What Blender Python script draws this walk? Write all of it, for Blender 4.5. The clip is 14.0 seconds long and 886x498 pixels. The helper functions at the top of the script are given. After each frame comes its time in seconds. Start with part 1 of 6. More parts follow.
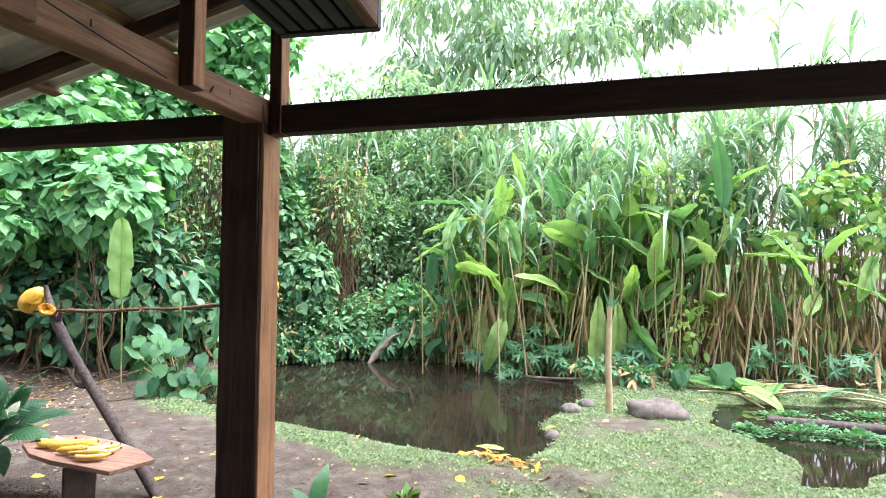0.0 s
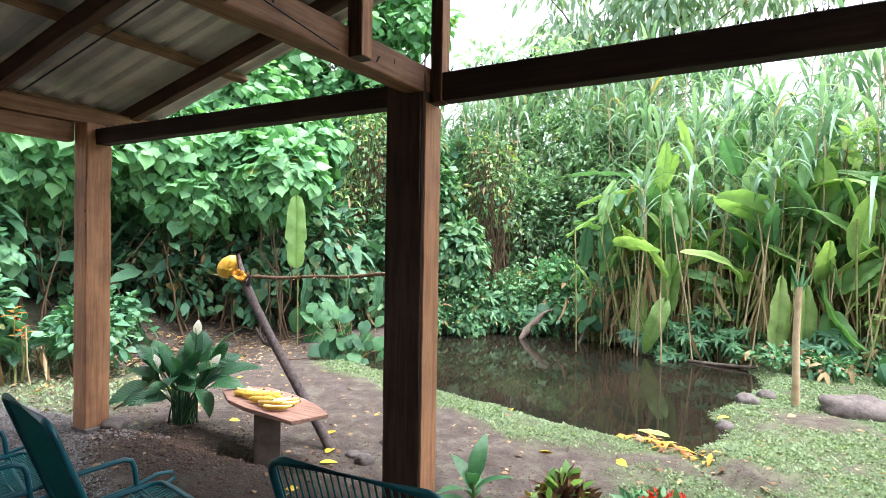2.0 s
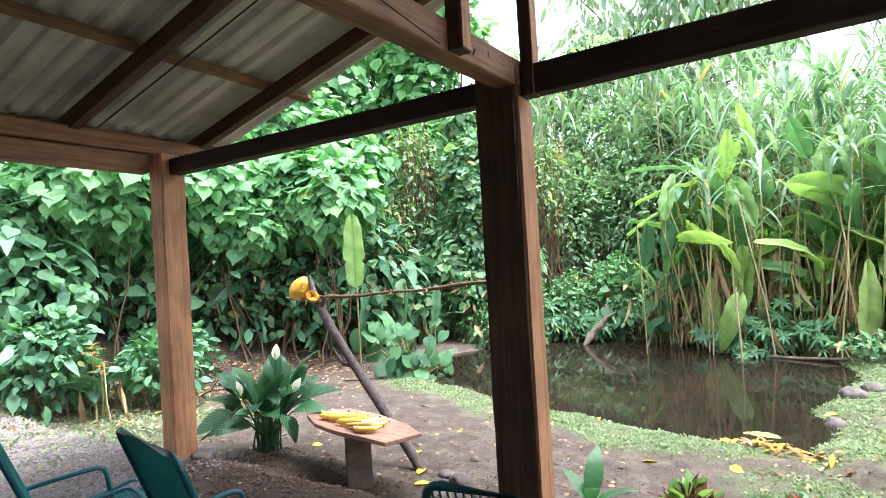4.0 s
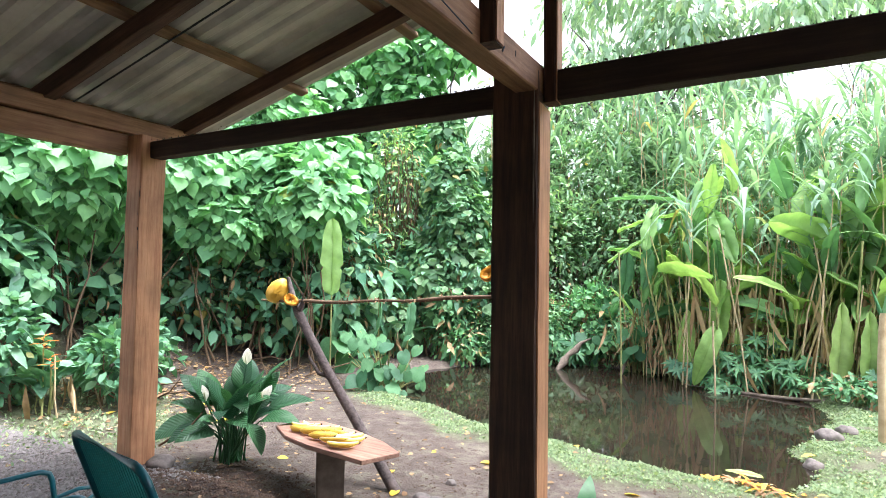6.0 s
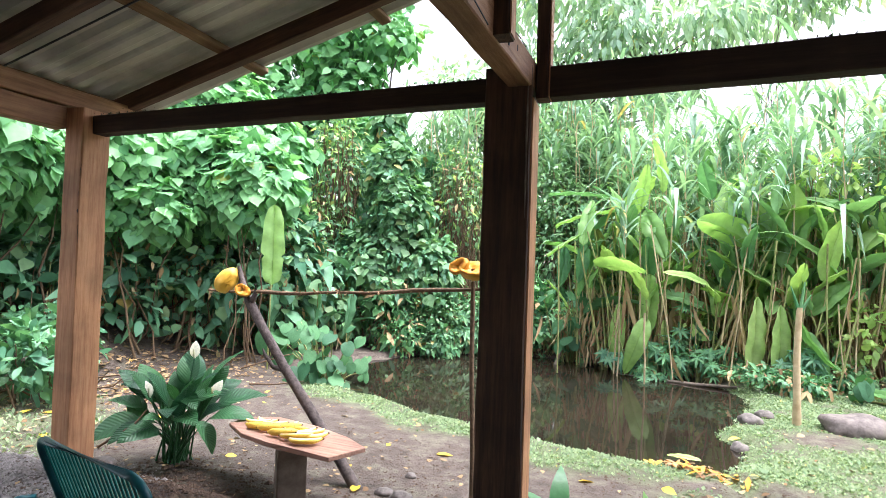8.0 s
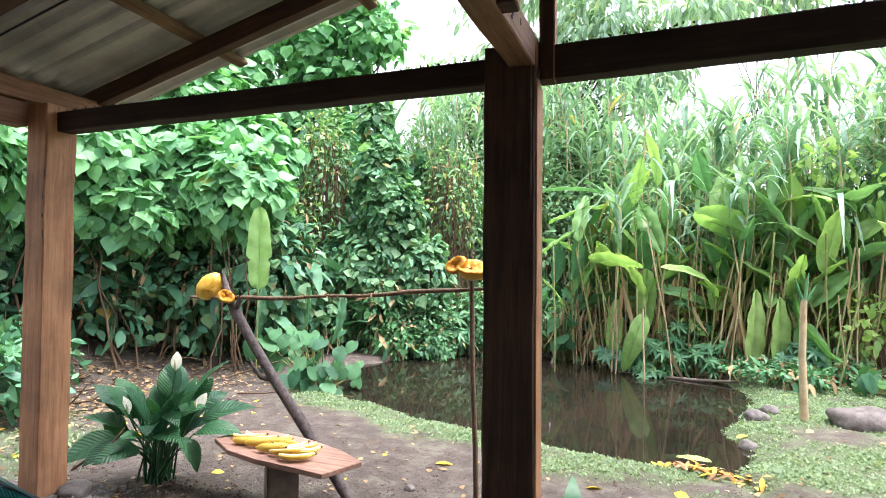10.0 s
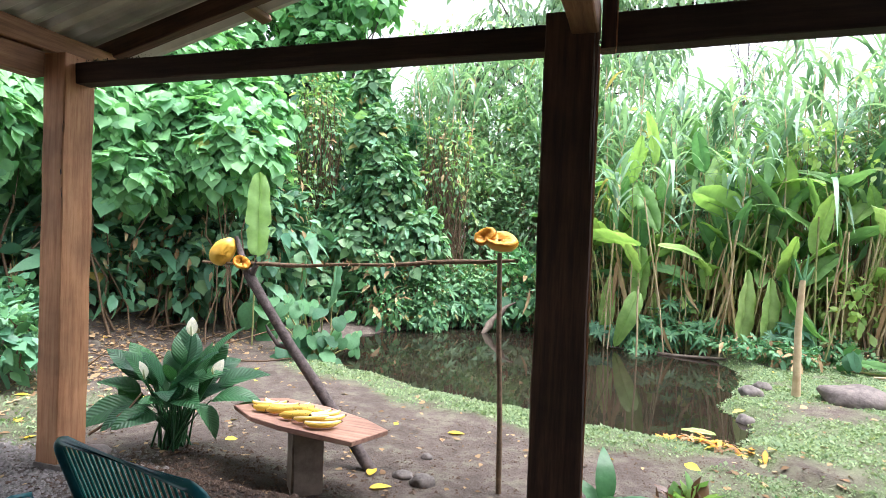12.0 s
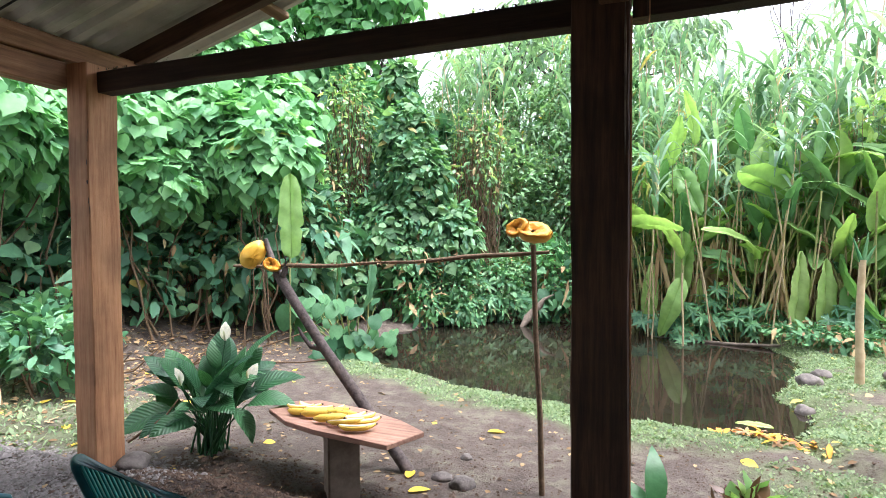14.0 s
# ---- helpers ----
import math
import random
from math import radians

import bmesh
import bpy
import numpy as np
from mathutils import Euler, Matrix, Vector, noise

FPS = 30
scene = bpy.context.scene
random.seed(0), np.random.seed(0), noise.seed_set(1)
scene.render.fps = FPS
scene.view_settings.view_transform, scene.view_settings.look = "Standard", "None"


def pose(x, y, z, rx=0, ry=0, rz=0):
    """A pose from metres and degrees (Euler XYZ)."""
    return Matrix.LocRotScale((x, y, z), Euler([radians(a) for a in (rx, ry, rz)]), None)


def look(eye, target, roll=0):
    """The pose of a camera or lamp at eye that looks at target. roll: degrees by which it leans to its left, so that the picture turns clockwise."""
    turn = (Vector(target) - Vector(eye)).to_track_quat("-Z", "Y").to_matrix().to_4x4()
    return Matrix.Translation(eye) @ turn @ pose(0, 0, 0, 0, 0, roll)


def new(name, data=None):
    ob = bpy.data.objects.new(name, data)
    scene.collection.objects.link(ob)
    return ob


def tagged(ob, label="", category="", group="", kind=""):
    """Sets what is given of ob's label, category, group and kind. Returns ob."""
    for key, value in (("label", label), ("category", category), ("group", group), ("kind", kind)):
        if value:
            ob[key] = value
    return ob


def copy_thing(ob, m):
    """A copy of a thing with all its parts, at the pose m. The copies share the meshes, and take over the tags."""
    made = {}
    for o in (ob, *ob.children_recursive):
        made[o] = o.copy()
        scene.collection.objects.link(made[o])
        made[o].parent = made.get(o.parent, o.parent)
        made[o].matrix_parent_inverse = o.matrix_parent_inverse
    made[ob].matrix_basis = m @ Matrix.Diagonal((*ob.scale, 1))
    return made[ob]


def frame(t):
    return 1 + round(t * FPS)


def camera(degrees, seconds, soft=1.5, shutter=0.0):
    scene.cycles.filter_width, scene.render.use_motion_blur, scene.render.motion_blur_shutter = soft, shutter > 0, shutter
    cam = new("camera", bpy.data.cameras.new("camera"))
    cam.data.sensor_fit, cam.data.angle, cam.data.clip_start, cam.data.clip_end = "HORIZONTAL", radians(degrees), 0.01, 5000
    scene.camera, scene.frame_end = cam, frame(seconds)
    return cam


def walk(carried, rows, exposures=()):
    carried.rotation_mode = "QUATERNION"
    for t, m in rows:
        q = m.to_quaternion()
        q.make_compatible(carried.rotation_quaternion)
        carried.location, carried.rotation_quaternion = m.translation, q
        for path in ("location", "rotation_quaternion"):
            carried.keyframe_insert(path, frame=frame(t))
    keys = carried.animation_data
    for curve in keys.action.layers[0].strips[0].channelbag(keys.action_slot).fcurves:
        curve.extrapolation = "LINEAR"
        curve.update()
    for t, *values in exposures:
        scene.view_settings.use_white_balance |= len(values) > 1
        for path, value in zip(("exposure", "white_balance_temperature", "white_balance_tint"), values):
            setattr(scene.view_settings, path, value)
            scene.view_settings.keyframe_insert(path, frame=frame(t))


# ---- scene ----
cam = camera(77.2, 14.0, soft=0.7)
PATH = [
    (0, (0.169, 0.36, 1.512), (-0.21, 2.323, 1.572), 0.6),
    (0.5, (0.123, 0.3, 1.499), (-0.344, 2.245, 1.528), 0.1),
    (1, (0.084, 0.284, 1.484), (-0.575, 2.173, 1.494), 0.4),
    (1.5, (0.092, 0.339, 1.475), (-0.678, 2.185, 1.458), 0.0),
    (2, (0.071, 0.437, 1.47), (-0.807, 2.233, 1.44), 0.9),
    (2.5, (0.03, 0.487, 1.458), (-0.947, 2.232, 1.411), 0.4),
    (3, (-0.063, 0.42, 1.448), (-1.091, 2.136, 1.426), -1.4),
    (3.2, (-0.119, 0.389, 1.443), (-1.131, 2.115, 1.43), -3.0),
    (5.3, (-0.444, 0.507, 1.409), (-1.406, 2.258, 1.508), -2.3),
    (5.5, (-0.461, 0.51, 1.409), (-1.413, 2.267, 1.503), -1.3),
    (6, (-0.534, 0.5, 1.392), (-1.427, 2.287, 1.471), 0.9),
    (6.5, (-0.617, 0.486, 1.404), (-1.446, 2.306, 1.442), 0.0),
    (7, (-0.736, 0.478, 1.394), (-1.495, 2.328, 1.382), 0.4),
    (7.5, (-0.799, 0.448, 1.401), (-1.494, 2.323, 1.417), 1.2),
    (8, (-0.832, 0.421, 1.403), (-1.474, 2.315, 1.452), 1.9),
    (8.2, (-0.832, 0.42, 1.411), (-1.492, 2.307, 1.448), 1.8),
    (10.3, (-1.007, 0.633, 1.385), (-1.599, 2.543, 1.436), 0.3),
    (10.5, (-1.055, 0.63, 1.376), (-1.638, 2.542, 1.42), 0.3),
    (11, (-1.146, 0.618, 1.386), (-1.719, 2.534, 1.406), 0.7),
    (11.5, (-1.227, 0.593, 1.376), (-1.751, 2.523, 1.368), 2.1),
    (12, (-1.271, 0.567, 1.368), (-1.794, 2.497, 1.325), 2.1),
    (12.5, (-1.28, 0.574, 1.357), (-1.808, 2.501, 1.266), 2.4),
    (13, (-1.277, 0.618, 1.361), (-1.82, 2.541, 1.277), 1.1),
    (13.5, (-1.277, 0.674, 1.366), (-1.852, 2.588, 1.29), 0.1),
    (14, (-1.27, 0.7, 1.366), (-1.918, 2.59, 1.301), -0.4),
]
EXPOSURES = [(0.0, 2.28, 6150, 19), (1.0, 2.12, 6150, 19), (2.0, 2.17, 6150, 19), (3.0, 2.32, 6150, 19), (5.5, 2.49, 6150, 19), (8.0, 2.44, 6150, 19), (11.0, 2.27, 6150, 19), (14.0, 2.25, 6150, 19)]
walk(cam, [(t, look(eye, target, roll)) for t, eye, target, roll in PATH], EXPOSURES)

# ---- world, sun, exposure ----
world = bpy.data.worlds.new("overcast_sky")
scene.world = world
world.use_nodes = True
wn, wl = world.node_tree.nodes, world.node_tree.links
sky = wn.new("ShaderNodeTexSky")
sky.sky_type, sky.sun_disc = "NISHITA", False
sky.sun_elevation, sky.sun_rotation = radians(75), radians(86)
sky.air_density, sky.dust_density = 1.0, 4.0
wash = wn.new("ShaderNodeHueSaturation")
wash.inputs["Saturation"].default_value = 0.22
wl.new(sky.outputs["Color"], wash.inputs["Color"])
wl.new(wash.outputs["Color"], wn["Background"].inputs["Color"])
wn["Background"].inputs["Strength"].default_value = 0.15
sun = new("sun", bpy.data.lights.new("sun", "SUN"))
sun.data.energy, sun.data.angle, sun.data.color = 1.6, radians(45), (1.0, 0.97, 0.92)
sun.matrix_world = look((2.6, 0.18, 10), (0, 0, 0))
scene.view_settings.exposure = 2.1

# ---- small tools ----
rng = np.random.default_rng(7)


def unit(v):
    return v / np.maximum(np.linalg.norm(v, axis=-1, keepdims=True), 1e-9)


def mesh_np(name, verts, quads, mat, smooth=True):
    me = bpy.data.meshes.new(name)
    verts, quads = np.asarray(verts, np.float32), np.asarray(quads, np.int32)
    k = quads.shape[1]
    me.vertices.add(len(verts))
    me.vertices.foreach_set("co", verts.ravel())
    me.loops.add(quads.size)
    me.loops.foreach_set("vertex_index", quads.ravel())
    me.polygons.add(len(quads))
    me.polygons.foreach_set("loop_start", np.arange(0, quads.size, k, dtype=np.int32))
    me.polygons.foreach_set("use_smooth", np.full(len(quads), smooth))
    me.update(calc_edges=True)
    me.validate()
    if mat:
        me.materials.append(mat)
    return me


def bm_mesh(name, bm, mat, smooth=False):
    me = bpy.data.meshes.new(name)
    bmesh.ops.recalc_face_normals(bm, faces=bm.faces)
    bm.to_mesh(me)
    bm.free()
    if mat:
        me.materials.append(mat)
    if smooth:
        me.polygons.foreach_set("use_smooth", [True] * len(me.polygons))
    return me


def part(name, me, parent, label="", at=None):
    ob = new(name, me)
    ob.parent = parent
    if at is not None:
        ob.matrix_basis = at
    return tagged(ob, label)


def thing(name, at, label, category, group="", data=None):
    ob = new(name, data)
    ob.matrix_basis = at if isinstance(at, Matrix) else Matrix.Translation(at)
    return tagged(ob, label, category, group)


def tubes(paths, sides=6):
    """Tapered tubes; each path is (points, radii). Gives verts and quads."""
    V, Q, base = [], [], 0
    for pts, rad in paths:
        p = np.asarray(pts, float)
        r = np.broadcast_to(np.asarray(rad, float), (len(p),))
        tan = unit(np.gradient(p, axis=0))
        ref = np.where(np.abs(tan[:, 2:3]) > 0.9, [[1.0, 0, 0]], [[0, 0, 1.0]])
        ref = np.broadcast_to(ref[0], tan.shape)
        a = unit(np.cross(tan, ref))
        b = np.cross(tan, a)
        ang = np.arange(sides) * 2 * np.pi / sides
        ring = p[:, None] + r[:, None, None] * (np.cos(ang)[None, :, None] * a[:, None] + np.sin(ang)[None, :, None] * b[:, None])
        V.append(ring.reshape(-1, 3))
        i, j = np.meshgrid(np.arange(len(p) - 1), np.arange(sides), indexing="ij")
        j2 = (j + 1) % sides
        Q.append(base + np.stack([i * sides + j, i * sides + j2, (i + 1) * sides + j2, (i + 1) * sides + j], -1).reshape(-1, 4))
        base += len(p) * sides
    return np.concatenate(V), np.concatenate(Q)


def tube_mesh(name, paths, mat, sides=6):
    return mesh_np(name, *tubes(paths, sides), mat)


def arc(a, b, sag=0.0, n=6, wob=0.0):
    """Points from a to b, bent upwards by sag."""
    t = np.linspace(0, 1, n)[:, None]
    p = np.asarray(a, float) * (1 - t) + np.asarray(b, float) * t
    p[:, 2:] += sag * 4 * t * (1 - t)
    if wob:
        p[1:-1] += rng.normal(0, wob, (n - 2, 3))
    return p


def box_bm(bm, cx, cy, cz, sx, sy, sz, bevel=0.0, rot=None):
    g = bmesh.ops.create_cube(bm, size=1)
    m = Matrix.Translation((cx, cy, cz)) @ (rot or Matrix()) @ Matrix.Diagonal((sx, sy, sz, 1))
    bmesh.ops.transform(bm, matrix=m, verts=g["verts"])
    if bevel:
        es = list({e for v in g["verts"] for e in v.link_edges})
        bmesh.ops.bevel(bm, geom=es, offset=bevel, segments=2, affect="EDGES")
    return bm


# ---- materials ----
def nodes_of(name):
    m = bpy.data.materials.new(name)
    m.use_nodes = True
    return m, m.node_tree.nodes, m.node_tree.links, m.node_tree.nodes["Principled BSDF"]


def ramp(n, stops):
    r = n.new("ShaderNodeValToRGB")
    e = r.color_ramp.elements
    e[0].position, e[0].color = stops[0][0], (*stops[0][1], 1)
    e[1].position, e[1].color = stops[-1][0], (*stops[-1][1], 1)
    for pos, col in stops[1:-1]:
        x = e.new(pos)
        x.color = (*col, 1)
    return r


def noise_tex(n, l, scale, detail=6, rough=0.6, vec=None):
    t = n.new("ShaderNodeTexNoise")
    t.inputs["Scale"].default_value, t.inputs["Detail"].default_value, t.inputs["Roughness"].default_value = scale, detail, rough
    if vec is not None:
        l.new(vec, t.inputs["Vector"])
    return t


def coords(n, l, scale=(1, 1, 1), kind="Object"):
    c, mp = n.new("ShaderNodeTexCoord"), n.new("ShaderNodeMapping")
    mp.inputs["Scale"].default_value = scale
    l.new(c.outputs[kind], mp.inputs["Vector"])
    return mp.outputs["Vector"]


def bump(n, l, height, strength, dist, bsdf):
    b = n.new("ShaderNodeBump")
    b.inputs["Strength"].default_value, b.inputs["Distance"].default_value = strength, dist
    l.new(height, b.inputs["Height"])
    l.new(b.outputs["Normal"], bsdf.inputs["Normal"])


def mixcol(n, l, fac, a, b, mode="MIX"):
    m = n.new("ShaderNodeMix")
    m.data_type, m.blend_type = "RGBA", mode
    for sock, v in ((m.inputs[0], fac), (m.inputs[6], a), (m.inputs[7], b)):
        if isinstance(v, (int, float)):
            sock.default_value = v
        elif isinstance(v, tuple):
            sock.default_value = (*v, 1)
        else:
            l.new(v, sock)
    return m.outputs[2]


def wood(name, grain, dark, mid, light, rough=0.7):
    """Sawn timber; grain is the axis that the fibres follow."""
    m, n, l, p = nodes_of(name)
    sc = [1.0, 1.0, 1.0]
    sc["xyz".index(grain)] = 0.06
    v = coords(n, l, tuple(sc))
    fib = noise_tex(n, l, 38, 8, 0.7, v)
    blot = noise_tex(n, l, 2.2, 4, 0.6, coords(n, l))
    r = ramp(n, [(0.3, dark), (0.5, mid), (0.72, light)])
    l.new(fib.outputs["Fac"], r.inputs["Fac"])
    st = ramp(n, [(0.35, (0.45, 0.42, 0.4)), (0.65, (1.1, 1.05, 1.0))])
    l.new(blot.outputs["Fac"], st.inputs["Fac"])
    l.new(mixcol(n, l, 0.75, r.outputs["Color"], st.outputs["Color"], "MULTIPLY"), p.inputs["Base Color"])
    p.inputs["Roughness"].default_value = rough
    bump(n, l, fib.outputs["Fac"], 0.5, 0.006, p)
    return m


def leafmat(name, a, b, rough=0.45, trans=0.35, spot=0.12, spotcol=(0.25, 0.19, 0.05), veins=0):
    """Foliage: colour differs from leaf to leaf, light shines through."""
    a, b = [tuple(k * (0.9 * c + 0.1 * (0.3 * col[0] + 0.6 * col[1] + 0.1 * col[2])) for c, k in zip(col, (1.27, 1.22, 1.55))) if col[1] > col[0] else col for col in (a, b)]
    m, n, l, p = nodes_of(name)
    geo = n.new("ShaderNodeNewGeometry")
    info = n.new("ShaderNodeObjectInfo")
    add = n.new("ShaderNodeMath")
    add.operation = "ADD"
    l.new(geo.outputs["Random Per Island"], add.inputs[0])
    l.new(info.outputs["Random"], add.inputs[1])
    fr = n.new("ShaderNodeMath")
    fr.operation = "FRACT"
    l.new(add.outputs[0], fr.inputs[0])
    r = ramp(n, [(0.0, a), (0.85, b), (1.0 - spot * 0.3, b), (1.0, spotcol)]) if spot else ramp(n, [(0, a), (1, b)])
    l.new(fr.outputs[0], r.inputs["Fac"])
    nz = noise_tex(n, l, 9, 5, 0.6, coords(n, l))
    sh = ramp(n, [(0.3, (0.72, 0.75, 0.7)), (0.7, (1.12, 1.1, 1.05))])
    l.new(nz.outputs["Fac"], sh.inputs["Fac"])
    col = mixcol(n, l, 0.8, r.outputs["Color"], sh.outputs["Color"], "MULTIPLY")
    l.new(col, p.inputs["Base Color"])
    p.inputs["Roughness"].default_value = rough
    p.inputs["Specular IOR Level"].default_value = 0.4
    if veins:
        # side veins run from the midrib obliquely to the margin
        xyz = n.new("ShaderNodeSeparateXYZ")
        l.new(coords(n, l), xyz.inputs[0])
        ab, ma, sn = n.new("ShaderNodeMath"), n.new("ShaderNodeMath"), n.new("ShaderNodeMath")
        ab.operation, ma.operation, sn.operation = "ABSOLUTE", "MULTIPLY_ADD", "SINE"
        l.new(xyz.outputs[0], ab.inputs[0])
        l.new(ab.outputs[0], ma.inputs[0])
        ma.inputs[1].default_value = -0.9
        l.new(xyz.outputs[1], ma.inputs[2])
        sc = n.new("ShaderNodeMath")
        sc.operation = "MULTIPLY"
        sc.inputs[1].default_value = veins * 2 * math.pi
        l.new(ma.outputs[0], sc.inputs[0])
        l.new(sc.outputs[0], sn.inputs[0])
        bump(n, l, sn.outputs[0], 0.3, 0.008, p)
    else:
        bump(n, l, nz.outputs["Fac"], 0.25, 0.01, p)
    t = n.new("ShaderNodeBsdfTranslucent")
    l.new(mixcol(n, l, 1.0, col, (1.2, 1.25, 0.7), "MULTIPLY"), t.inputs["Color"])
    mx = n.new("ShaderNodeMixShader")
    mx.inputs[0].default_value = trans
    l.new(p.outputs[0], mx.inputs[1])
    l.new(t.outputs[0], mx.inputs[2])
    l.new(mx.outputs[0], n["Material Output"].inputs["Surface"])
    return m


def plain(name, dark, light, scale=12, rough=0.7, metal=0.0, relief=0.3, dist=0.004, spec=0.5):
    m, n, l, p = nodes_of(name)
    nz = noise_tex(n, l, scale, 8, 0.65, coords(n, l))
    r = ramp(n, [(0.3, dark), (0.7, light)])
    l.new(nz.outputs["Fac"], r.inputs["Fac"])
    l.new(r.outputs["Color"], p.inputs["Base Color"])
    p.inputs["Roughness"].default_value, p.inputs["Metallic"].default_value = rough, metal
    p.inputs["Specular IOR Level"].default_value = spec
    bump(n, l, nz.outputs["Fac"], relief, dist, p)
    return m


def spotted(name, dark, light, spot, scale, rough, edge=0.6, relief=0.35):
    """Fruit skin or flesh with a mottled tone and dark bruises."""
    m, n, l, p = nodes_of(name)
    v = coords(n, l)
    tone, fine = noise_tex(n, l, 14, 5, 0.6, v), noise_tex(n, l, scale, 4, 0.65, v)
    r = ramp(n, [(0.3, dark), (0.7, light)])
    l.new(tone.outputs["Fac"], r.inputs["Fac"])
    f = ramp(n, [(edge, (0, 0, 0)), (edge + 0.06, (1, 1, 1))])
    l.new(fine.outputs["Fac"], f.inputs["Fac"])
    l.new(mixcol(n, l, f.outputs["Color"], r.outputs["Color"], spot), p.inputs["Base Color"])
    p.inputs["Roughness"].default_value = rough
    bump(n, l, fine.outputs["Fac"], relief, 0.006, p)
    return m


WOOD_Z = wood("post_timber", "z", (0.33, 0.14, 0.06), (0.54, 0.28, 0.14), (0.66, 0.385, 0.21))
# post timber with the front faces' shade put into the colour
WOOD_D = wood("shaded_post_timber", "z", (0.03, 0.014, 0.008), (0.085, 0.042, 0.024), (0.16, 0.085, 0.05))
# tie beam and rafter browns are deepened to carry the shade below the roof
WOOD_X = wood("shaded_beam_timber_across", "x", (0.02, 0.011, 0.007), (0.042, 0.024, 0.015), (0.075, 0.045, 0.028), 0.8)
WOOD_Y = wood("beam_timber_along", "y", (0.17, 0.08, 0.035), (0.32, 0.165, 0.08), (0.45, 0.26, 0.14))
WOOD_R = wood("shaded_rafter_timber", "x", (0.05, 0.024, 0.013), (0.1, 0.05, 0.028), (0.16, 0.085, 0.048), 0.8)
WOOD_P = wood("purlin_timber", "y", (0.12, 0.07, 0.03), (0.22, 0.13, 0.06), (0.3, 0.19, 0.1), 0.8)
WOOD_B = wood("board_timber", "x", (0.24, 0.125, 0.085), (0.44, 0.255, 0.185), (0.55, 0.36, 0.27), 0.6)
BARK = plain("grey_bark", (0.03, 0.024, 0.023), (0.13, 0.105, 0.098), 30, 0.9, 0, 0.8, 0.01)
TWIG = plain("brown_twig", (0.07, 0.045, 0.025), (0.2, 0.13, 0.075), 40, 0.9, 0, 0.6)
STEMS = plain("green_brown_stem", (0.13, 0.15, 0.05), (0.38, 0.4, 0.15), 8, 0.7)
DRYST = plain("dry_cane", (0.32, 0.235, 0.12), (0.6, 0.49, 0.31), 6, 0.8)
DRIFT = plain("grey_driftwood", (0.08, 0.065, 0.05), (0.27, 0.22, 0.17), 12, 0.9, 0, 0.8, 0.01)
BOULDER = plain("brown_grey_boulder", (0.05, 0.042, 0.04), (0.17, 0.145, 0.13), 11, 0.85, 0, 0.8, 0.02)
STONE = plain("grey_stone", (0.05, 0.044, 0.04), (0.18, 0.16, 0.145), 14, 0.8, 0, 0.7, 0.02)
CONC = plain("weathered_stump_timber", (0.12, 0.09, 0.065), (0.27, 0.22, 0.17), 9, 0.85, 0, 0.5, 0.01)
GRAVEL = plain("pale_gravel", (0.09, 0.082, 0.075), (0.27, 0.255, 0.24), 30, 0.8, 0, 0.5)
SOILCLOD = plain("dark_soil_clod", (0.045, 0.028, 0.018), (0.12, 0.08, 0.055), 22, 0.95, 0, 1.0, 0.02)
TEAL = plain("teal_paint", (0.006, 0.09, 0.115), (0.012, 0.15, 0.18), 20, 0.3, 0, 0.1)
CORD = plain("teal_plastic_cord", (0.008, 0.16, 0.16), (0.016, 0.25, 0.24), 60, 0.32, 0, 0.1)
BANANA = spotted("ripe_banana_skin", (0.6, 0.36, 0.03), (0.84, 0.62, 0.1), (0.1, 0.045, 0.012), 55, 0.5)
FLESH = plain("banana_flesh", (0.74, 0.6, 0.32), (0.86, 0.76, 0.5), 20, 0.6, 0, 0.3)
PAPAYA = spotted("papaya_flesh", (0.72, 0.22, 0.008), (0.9, 0.5, 0.05), (0.4, 0.1, 0.01), 40, 0.42, 0.66, 0.8)
PAPSKIN = plain("papaya_skin", (0.6, 0.33, 0.03), (0.78, 0.5, 0.06), 10, 0.45, 0, 0.15)
SPATHE = leafmat("white_spathe", (0.72, 0.72, 0.62), (0.8, 0.8, 0.72), 0.5, 0.25, 0)
REDFL = leafmat("red_petals", (0.62, 0.03, 0.015), (0.78, 0.09, 0.03), 0.5, 0.25, 0)
ORFL = leafmat("orange_bract", (0.7, 0.13, 0.02), (0.8, 0.22, 0.04), 0.5, 0.2, 0)
L_VINE = leafmat("vine_leaf", (0.07, 0.245, 0.078), (0.175, 0.45, 0.13), 0.6, 0.35, 0.04, (0.4, 0.4, 0.05))
L_DARK = leafmat("dark_understory_leaf", (0.034, 0.14, 0.06), (0.1, 0.28, 0.11), 0.5, 0.25, 0.03)
L_MID = leafmat("thicket_leaf", (0.058, 0.17, 0.06), (0.17, 0.35, 0.115), 0.5, 0.35, 0.1)
L_BANK = leafmat("bank_plant_leaf", (0.038, 0.16, 0.06), (0.11, 0.3, 0.095), 0.5, 0.3, 0.03)
# far foliage, brightened so that its colour carries some haze
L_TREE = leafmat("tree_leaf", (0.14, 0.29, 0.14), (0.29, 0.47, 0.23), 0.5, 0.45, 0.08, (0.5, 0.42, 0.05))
L_CANE = leafmat("cane_blade", (0.085, 0.2, 0.1), (0.205, 0.37, 0.185), 0.45, 0.4, 0.08, (0.45, 0.36, 0.14))
L_HELI = leafmat("paddle_leaf", (0.105, 0.28, 0.06), (0.31, 0.52, 0.1), 0.45, 0.43, 0)
L_HELID = leafmat("dark_paddle_leaf", (0.065, 0.21, 0.07), (0.17, 0.38, 0.115), 0.36, 0.3, 0.03)
L_DRY = leafmat("dry_leaf", (0.25, 0.16, 0.08), (0.5, 0.38, 0.22), 0.85, 0.2, 0)
